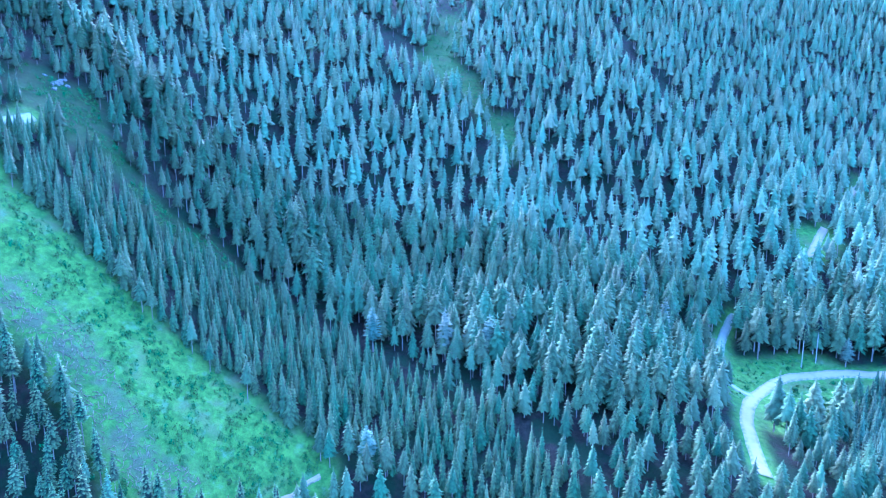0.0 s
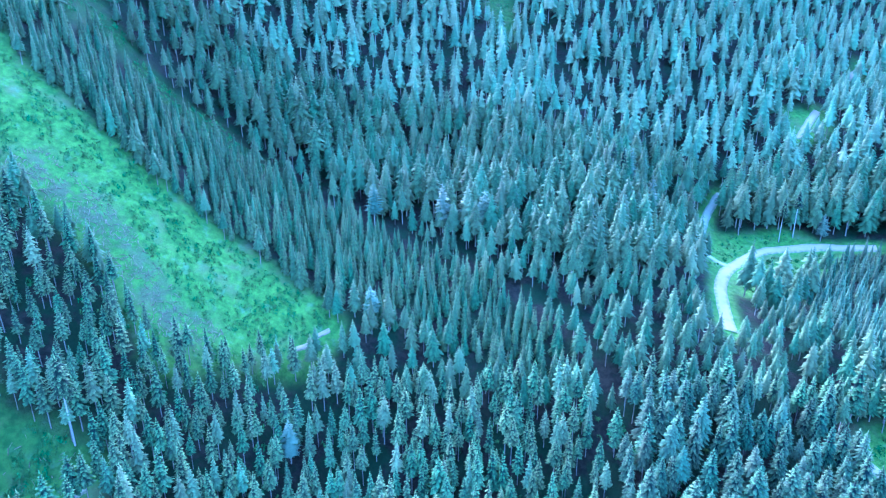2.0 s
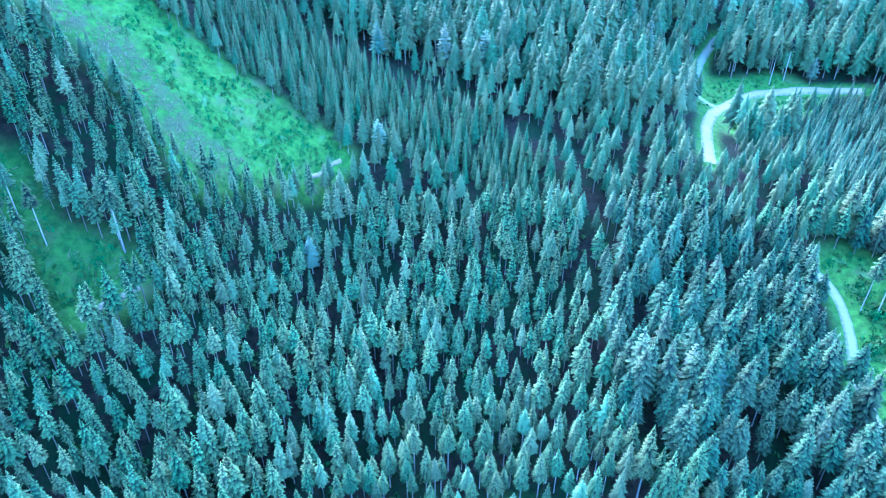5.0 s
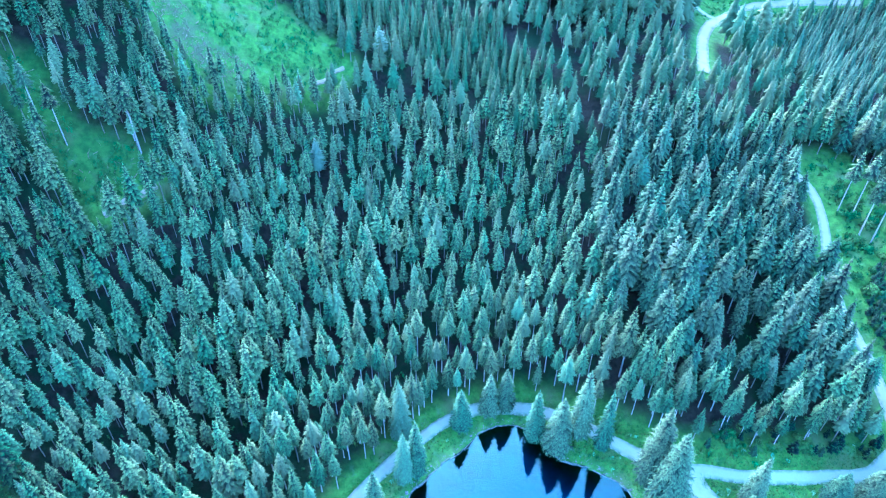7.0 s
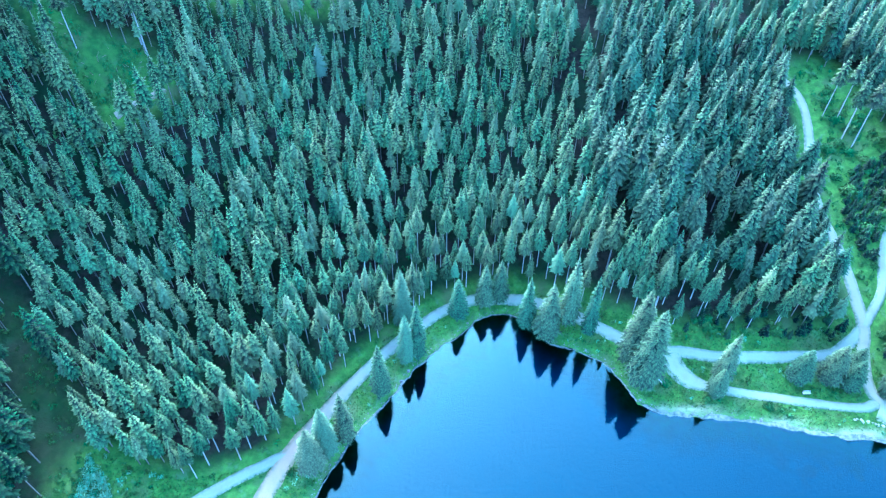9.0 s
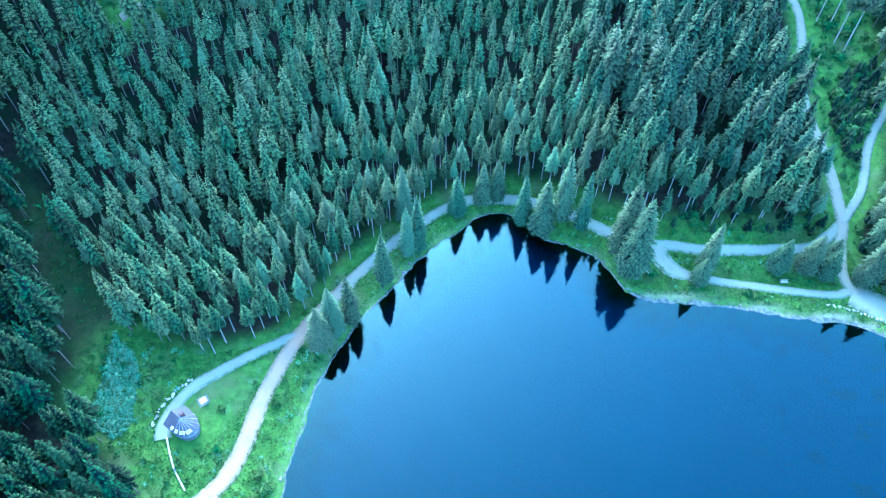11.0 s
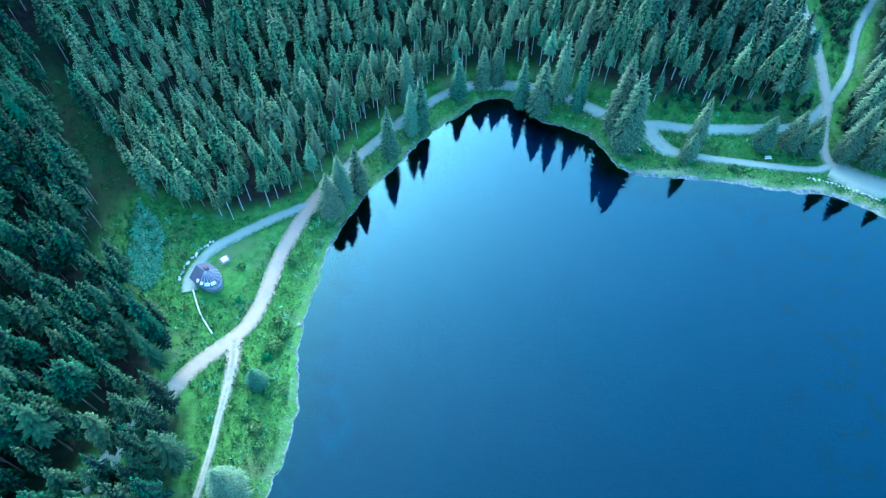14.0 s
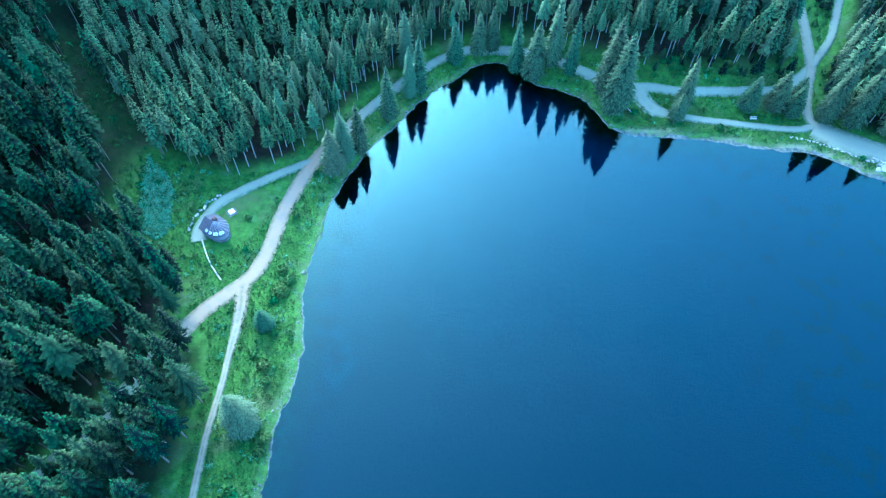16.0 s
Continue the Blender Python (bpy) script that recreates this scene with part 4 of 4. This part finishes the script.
# stones along the path by the hut
def boulder_mesh(seed, rough=0.28):
    r = random.Random(seed)
    bm = bmesh.new()
    bmesh.ops.create_icosphere(bm, subdivisions=2, radius=1)
    for v in bm.verts:
        v.co *= 1 + rough * (noise.noise(v.co * 1.4 + Vector((seed * 7, 0, 0)))) + r.uniform(-0.05, 0.05)
        v.co.z *= 0.7
    me = bpy.data.meshes.new("boulder")
    bm.to_mesh(me), bm.free()
    return me


boulders = [boulder_mesh(s) for s in range(4)]
for me in boulders:
    me.materials.append(STONE)
pale_boulders = [me.copy() for me in boulders]
for me in pale_boulders:
    me.materials[0] = RIPRAP


def boulder(x, y, size, label, group, stock=boulders):
    ob = new("boulder", random.choice(stock))
    ob.location, ob.rotation_euler = (x, y, float(surface(x, y)) + size * 0.15), (random.uniform(-0.3, 0.3), random.uniform(-0.3, 0.3), random.uniform(0, 6.28))
    ob.scale = [size * random.uniform(0.7, 1.3), size * random.uniform(0.7, 1.2), size * random.uniform(0.7, 1.1)]
    return tagged(ob, label, "boulder", group)


for p in smooth_line([(-56.7, -18.6), (-56.7, -16.2), (-56.1, -14.4), (-55.3, -12.8), (-54.3, -11.0), (-53.1, -9.2), (-52.2, -8.2)], 0.42):
    boulder(*(p + np.array([random.uniform(-0.25, 0.25), random.uniform(-0.25, 0.25)])), random.uniform(0.18, 0.36), "pale granite boulder lining the hut path", "path stones", pale_boulders)
# a line of pale stones and the stone fill at the lake's outlet
for p in smooth_line([(88.5, 20.2), (92, 19.4), (96, 18.0), (100, 16.0), (104.5, 13.4), (108, 11.6)], 0.55):
    boulder(*(p + np.array([random.uniform(-0.3, 0.3), random.uniform(-0.3, 0.3)])), random.uniform(0.2, 0.38), "pale stone set along the lake road's edge", "road edge stones", pale_boulders)
for n in range(150):
    u, v = random.random(), random.random()
    x, y = 107 + u * 10, 10.0 + v * 6.0 - u * 4
    if float(line_distance(np.array([[x, y]]), road_lines["shore_apron"][0])[0]) > 2.6:
        boulder(x, y, random.uniform(0.25, 0.7), "pale angular stone in the bank at the outlet", "outlet stones", pale_boulders)
for n in range(70):
    p = shore_line[random.randrange(len(shore_line))]
    if -75 < p[1] < 60 and p[0] < 112:
        boulder(p[0] + random.uniform(-0.5, 0.5), p[1] + random.uniform(-0.5, 0.5), random.uniform(0.2, 0.5), "grey granite stone lying on the lake shore", "shore stones")

# a heap of pale rock above the slope track
for n in range(12):
    boulder(-147 + random.gauss(0, 2.5), 218 + random.gauss(0, 4), random.uniform(0.5, 1.2), "grey broken rock beside the forest track", "track rocks")

# the stone slab on the lawn
slab = thing("stone_slab", -48.5, -12.6, "pale square stone slab on a paved base in the lawn", "stone slab", 38)
part("paving", block(2.1, 2.1, 0.12, Matrix.Translation((0, 0, -0.02)), 0.02), STONE, slab, "grey paving round the slab")
part("slab", block(1.3, 1.2, 0.28, Matrix.Translation((0, 0, 0.1)), 0.04), WHITE_PAINT, slab, "white stone top")

# log edging from the hut down to the road
edging = thing("log_edging", -52.0, -20.6, "row of weathered logs edging the hut lawn", "log edging")
run = smooth_line([(-53.3, -20.6), (-51.7, -23.8), (-49.8, -26.9), (-47.0, -30.2)], 1.45)
for a, b in zip(run[:-1], run[1:]):
    pa, pb = [Vector((*p, float(surface(*p)) + 0.16)) - edging.location for p in (a, b)]
    bm = bmesh.new()
    m = Matrix.Translation((pa + pb) / 2) @ (pb - pa).to_track_quat("Z", "Y").to_matrix().to_4x4()
    bmesh.ops.create_cone(bm, cap_ends=True, segments=8, radius1=0.17, radius2=0.15, depth=(pb - pa).length * 0.96, matrix=m)
    part("log", bm, TIMBER, edging)


def bench(x, y, turn):
    b = thing("bench", x, y, "pale timber bench beside the lakeside path", "bench", turn, "lakeside benches", 0.02)
    for dy in (-0.17, 0.0, 0.17):
        part("seat_slat", block(1.8, 0.14, 0.05, Matrix.Translation((0, dy, 0.43)), 0.01), TIMBER, b)
    for dz in (0.62, 0.80):
        part("back_slat", block(1.8, 0.05, 0.13, Matrix.Translation((0, 0.30, dz)), 0.01), TIMBER, b)
    for dx in (-0.7, 0.7):
        part("leg", block(0.10, 0.42, 0.46, Matrix.Translation((dx, 0, -0.02)), 0.01), STONE, b)
        part("post", block(0.07, 0.07, 0.95, Matrix.Translation((dx, 0.26, 0)), 0.01), DARK_TIMBER, b)


bench(80.1, 26.2, 4)
bench(47.6, 27.6, 130)


# ---- shrubs, undergrowth and grass ----
def bush(seed, leaves, leaf):
    """A rounded, uneven bush one unit in radius, of many small leaves: arrays of verts, faces and tip values."""
    r = np.random.default_rng(seed)
    lumps = [(np.array([r.uniform(-0.5, 0.5), r.uniform(-0.5, 0.5), r.uniform(0.25, 0.75)]), r.uniform(0.35, 0.6)) for _ in range(7)]
    V, F, T = [], [], []
    for _ in range(leaves):
        c, rad = lumps[r.integers(len(lumps))]
        d = r.normal(size=3)
        d[2] = abs(d[2]) * 0.9 - 0.25
        d /= np.linalg.norm(d)
        p = c + d * rad * r.uniform(0.75, 1.1)
        s, u = np.cross(d, r.normal(size=3)), None
        s /= np.linalg.norm(s) + 1e-9
        u = np.cross(s, d) + d * r.uniform(-0.3, 0.8)
        k = leaf * r.uniform(0.6, 1.3)
        o = len(V)
        V += [p - u * k, p + s * k * 0.6, p + u * k, p - s * k * 0.6]
        F += [(o, o + 1, o + 2), (o, o + 2, o + 3)]
        # leaves get darker towards the bottom of the bush
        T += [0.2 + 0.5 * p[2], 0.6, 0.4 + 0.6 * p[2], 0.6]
    V = np.array(V)
    V[:, 2] = np.maximum(V[:, 2], -0.05)
    return V, np.array(F), np.array(T)


bush_data = [bush(s, 300, 0.16) for s in (1, 2, 3)]
bush_meshes = [raw_mesh("shrub", v, f, LEAVES, False, (("tip", t),)) for v, f, t in bush_data]
SHRUBS = [(-34.2, -49.3, 1.7), (-34.0, -12.1, 1.4), (-33.7, -32.1, 2.0), (88.0, 21.4, 1.6), (53.0, 24.7, 1.3), (48.8, 27.0, 1.5), (-34.7, -26.5, 1.3), (-32.4, -29.2, 1.6), (70.4, 22.4, 1.5), (-34.9, -74.1, 2.4),
          (-36.0, -8.0, 1.3), (-33.0, -4.0, 1.5), (-31.0, 1.0, 1.3), (-35.0, -34.5, 1.5), (-33.0, -52.5, 1.2), (-36.5, -47.0, 1.1), (-43.5, -22.0, 1.0), (-44.5, -14.0, 1.0), (102, 33, 1.6), (103, 37, 1.8), (101.5, 41, 1.4),
          (-30.9, -63.4, 1.5), (-31.2, -66.0, 1.3), (57.5, 23.6, 1.0), (64.5, 30.5, 1.2), (68, 29, 0.9), (104.5, 13.5, 0.9)]
for n in range(46):
    a = random.random()
    SHRUBS.append((99.5 + random.uniform(0.5, 17) * (0.4 + 0.6 * a), 52 + a * 58, random.uniform(1.0, 2.6)))
for n in range(22):
    SHRUBS.append((random.uniform(57, 92), random.uniform(39.5, 42.5), random.uniform(0.8, 1.8)))
for n in range(14):
    SHRUBS.append((random.uniform(94, 120), random.uniform(182, 208), random.uniform(0.9, 1.8)))
for x, y, r in SHRUBS:
    if min(float(line_distance(np.array([[x, y]]), l)[0]) - w / 2 for l, w in road_lines.values()) < r * 0.8:
        continue
    ob = new("shrub", random.choice(bush_meshes))
    ob.location, ob.rotation_euler = (x, y, float(surface(x, y)) - 0.05), (0, 0, random.uniform(0, 6.28))
    ob.scale = (r, r * random.uniform(0.85, 1.1), r * random.uniform(0.7, 1.0))
    tagged(ob, "rounded dark green leafy shrub in the grass", "shrub", "meadow shrubs")


def sow(name, label, category, places, stock, size, material):
    """Many small plants in one mesh."""
    v_all, f_all, t_all, i_all, o = [], [], [], [], 0
    pick = rng.integers(0, len(stock), len(places))
    for kind, (v, f, t) in enumerate(stock):
        p = places[pick == kind]
        n = len(p)
        r, a = size * rng.uniform(0.55, 1.35, n), rng.uniform(0, 6.28, n)
        x = (v[None, :, 0] * np.cos(a)[:, None] - v[None, :, 1] * np.sin(a)[:, None]) * r[:, None] + p[:, :1]
        y = (v[None, :, 0] * np.sin(a)[:, None] + v[None, :, 1] * np.cos(a)[:, None]) * r[:, None] + p[:, 1:]
        z = v[None, :, 2] * r[:, None] + surface(x.ravel(), y.ravel()).reshape(x.shape) - 0.03
        v_all.append(np.stack([x, y, z], 2).reshape(-1, 3))
        f_all.append((f[None] + (o + np.arange(n) * len(v))[:, None, None]).reshape(-1, 3))
        t_all.append(np.tile(t, n)), i_all.append(np.repeat(rng.uniform(size=n), len(v)))
        o += n * len(v)
    ob = new(name, raw_mesh(name, np.vstack(v_all), np.vstack(f_all), material, False, (("tip", np.concatenate(t_all)), ("tint", np.concatenate(i_all)))))
    return tagged(ob, label, category, kind="stuff")


def dry(p, gap=0.3):
    """Places on land and off the roads."""
    ok = shore_distance(p) > 0.8
    for line, width in road_lines.values():
        ok &= line_distance(p, line) > width / 2 + gap
    return p[ok]


def among(poly, step):
    a = np.array(poly)
    p = scatter(a[:, 0].min(), a[:, 0].max(), a[:, 1].min(), a[:, 1].max(), step)
    return p[inside(p, a)]


fine_bush = [bush(s, 26, 0.24) for s in (14, 15, 16)]
low_bush = [bush(s, 16, 0.42) for s in (11, 12, 13)]
tuft = []
for s in (1, 2, 3):
    r = np.random.default_rng(s)
    V, F, T = [], [], []
    for n in range(6):
        a, l = r.uniform(0, 6.28), r.uniform(0.5, 1.1)
        d, e = np.array([math.cos(a), math.sin(a), 0]), np.array([-math.sin(a), math.cos(a), 0])
        b = d * r.uniform(0, 0.35)
        F.append((len(V), len(V) + 1, len(V) + 2))
        V += [b - e * 0.12, b + e * 0.12, b + d * l * 0.6 + np.array([0, 0, l * 0.8])]
        # blades darker at the foot than at the end
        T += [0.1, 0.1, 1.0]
    tuft.append((np.array(V), np.array(F), np.array(T)))

LAWN = [(-33, 2), (-46, -6.5), (-50, -10), (-53, -15), (-53, -21), (-49, -24), (-44, -20), (-40, -10)]
grass_at = np.vstack([dry(among(MEADOWS[m], 0.62)) for m in ("hut", "north_shore")])
lawn = soft_inside(grass_at, LAWN, 1.5)
grass_at = grass_at[lawn < 0.5]
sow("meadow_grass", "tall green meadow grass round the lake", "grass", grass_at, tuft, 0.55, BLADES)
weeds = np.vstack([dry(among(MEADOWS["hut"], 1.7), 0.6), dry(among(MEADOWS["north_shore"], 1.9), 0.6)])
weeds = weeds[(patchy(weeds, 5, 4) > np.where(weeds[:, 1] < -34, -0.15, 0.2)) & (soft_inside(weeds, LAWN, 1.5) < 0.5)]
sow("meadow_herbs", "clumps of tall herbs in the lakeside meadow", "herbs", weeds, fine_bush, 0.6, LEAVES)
NETTLES = [(-70.5, 0.4), (-66.2, -3.3), (-62.2, -8.1), (-61.6, -13.2), (-61.1, -19.3), (-62.9, -22.1), (-67.4, -20), (-69.5, -16.6), (-69.2, -11.6), (-69.8, -6.5)]
sow("pale_herbs", "dense patch of pale green herbs behind the hut", "herbs", among(NETTLES, 0.5), fine_bush, 0.62, PALE_LEAVES)
light = np.vstack([dry(among(MEADOWS["hut"], 1.5), 0.6), dry(among(MEADOWS["north_shore"], 2.2), 0.6)])
light = light[(patchy(light, 4, 21) > 0.2) & (soft_inside(light, LAWN, 1.5) < 0.5)]
sow("light_herbs", "pale green flowering herbs scattered in the meadow", "herbs", light, fine_bush, 0.55, PALE_LEAVES)
scrub = np.vstack([among(MEADOWS["clearing"], 1.5), among(MEADOWS["glade"], 1.3), among(MEADOWS["bend"], 1.5), among(MEADOWS["bend_top"], 2.2), among(MEADOWS["east"], 1.8),
                   among(MEADOWS["gully"], 2.4), among(MEADOWS["hollow"], 1.4), among(MEADOWS["ditch"], 1.6)])
scrub = scrub[(patchy(scrub, 6, 8) > -0.1) & (soft_inside(scrub, FELLED, 4) < 0.6)]
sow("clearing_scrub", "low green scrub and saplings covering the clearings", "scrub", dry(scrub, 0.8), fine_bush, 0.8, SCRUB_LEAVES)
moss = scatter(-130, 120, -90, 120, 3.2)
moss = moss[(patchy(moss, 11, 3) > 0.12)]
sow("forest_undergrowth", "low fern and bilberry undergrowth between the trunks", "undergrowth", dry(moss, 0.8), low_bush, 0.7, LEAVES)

# brash, logs and stumps left on the felled ground
v, f, o = [], [], 0
sites = np.vstack([among(FELLED, 0.9), among(MEADOWS["glade"], 2.6)])
for x, y in sites[patchy(sites, 4, 6) > -0.25]:
    a, l, w = random.uniform(0, 6.28), random.uniform(0.3, 1.5), random.uniform(0.03, 0.09)
    d, e, z = np.array([math.cos(a), math.sin(a)]) * l / 2, np.array([-math.sin(a), math.cos(a)]) * w, float(surface(x, y))
    for sgn in (-1, 1):
        px, py = x + d[0] * sgn, y + d[1] * sgn
        zz = float(surface(px, py)) + 0.05
        v += [(px - e[0], py - e[1], zz), (px + e[0], py + e[1], zz), (px + e[0] * 0.6, py + e[1] * 0.6, zz + 2 * w), (px - e[0] * 0.6, py - e[1] * 0.6, zz + 2 * w)]
    f += [(o + a0, o + b0, o + c0, o + d0) for a0, b0, c0, d0 in ((0, 1, 2, 3), (5, 4, 7, 6), (0, 4, 5, 1), (1, 5, 6, 2), (2, 6, 7, 3), (3, 7, 4, 0))]
    o += 8
tagged(new("felling_brash", raw_mesh("felling_brash", v, f, DEADWOOD)), "bleached branches and logs left on felled ground", "brash", kind="stuff")

# small stones along the water's edge
r = np.random.default_rng(5)
bm = bmesh.new()
bmesh.ops.create_icosphere(bm, subdivisions=1, radius=1)
bm.verts.ensure_lookup_table()
sv = np.array([tuple(a.co) for a in bm.verts])
sf = np.array([[a.index for a in b.verts] for b in bm.faces])
bm.free()
edge_pts = shore_line[(shore_line[:, 1] > -80) & (shore_line[:, 0] < 115)]
edge_pts = np.repeat(edge_pts, 5, axis=0) + r.normal(size=(len(edge_pts) * 5, 2)) * 0.45
size = r.uniform(0.05, 0.16, len(edge_pts)) * r.uniform(0.6, 1.2, len(edge_pts))
jit = 1 + r.uniform(-0.25, 0.25, (len(edge_pts), len(sv), 1))
v = sv[None] * size[:, None, None] * jit * np.array([1, 1, 0.7]) + np.stack([edge_pts[:, 0], edge_pts[:, 1], np.maximum(surface(edge_pts[:, 0], edge_pts[:, 1]), -0.05) + 0.02], 1)[:, None]
f = sf[None] + (np.arange(len(edge_pts)) * len(sv))[:, None, None]
tagged(new("shore_pebbles", raw_mesh("shore_pebbles", v.reshape(-1, 3), f.reshape(-1, 3), STONE)), "grey stones along the water's edge", "stones", kind="stuff")
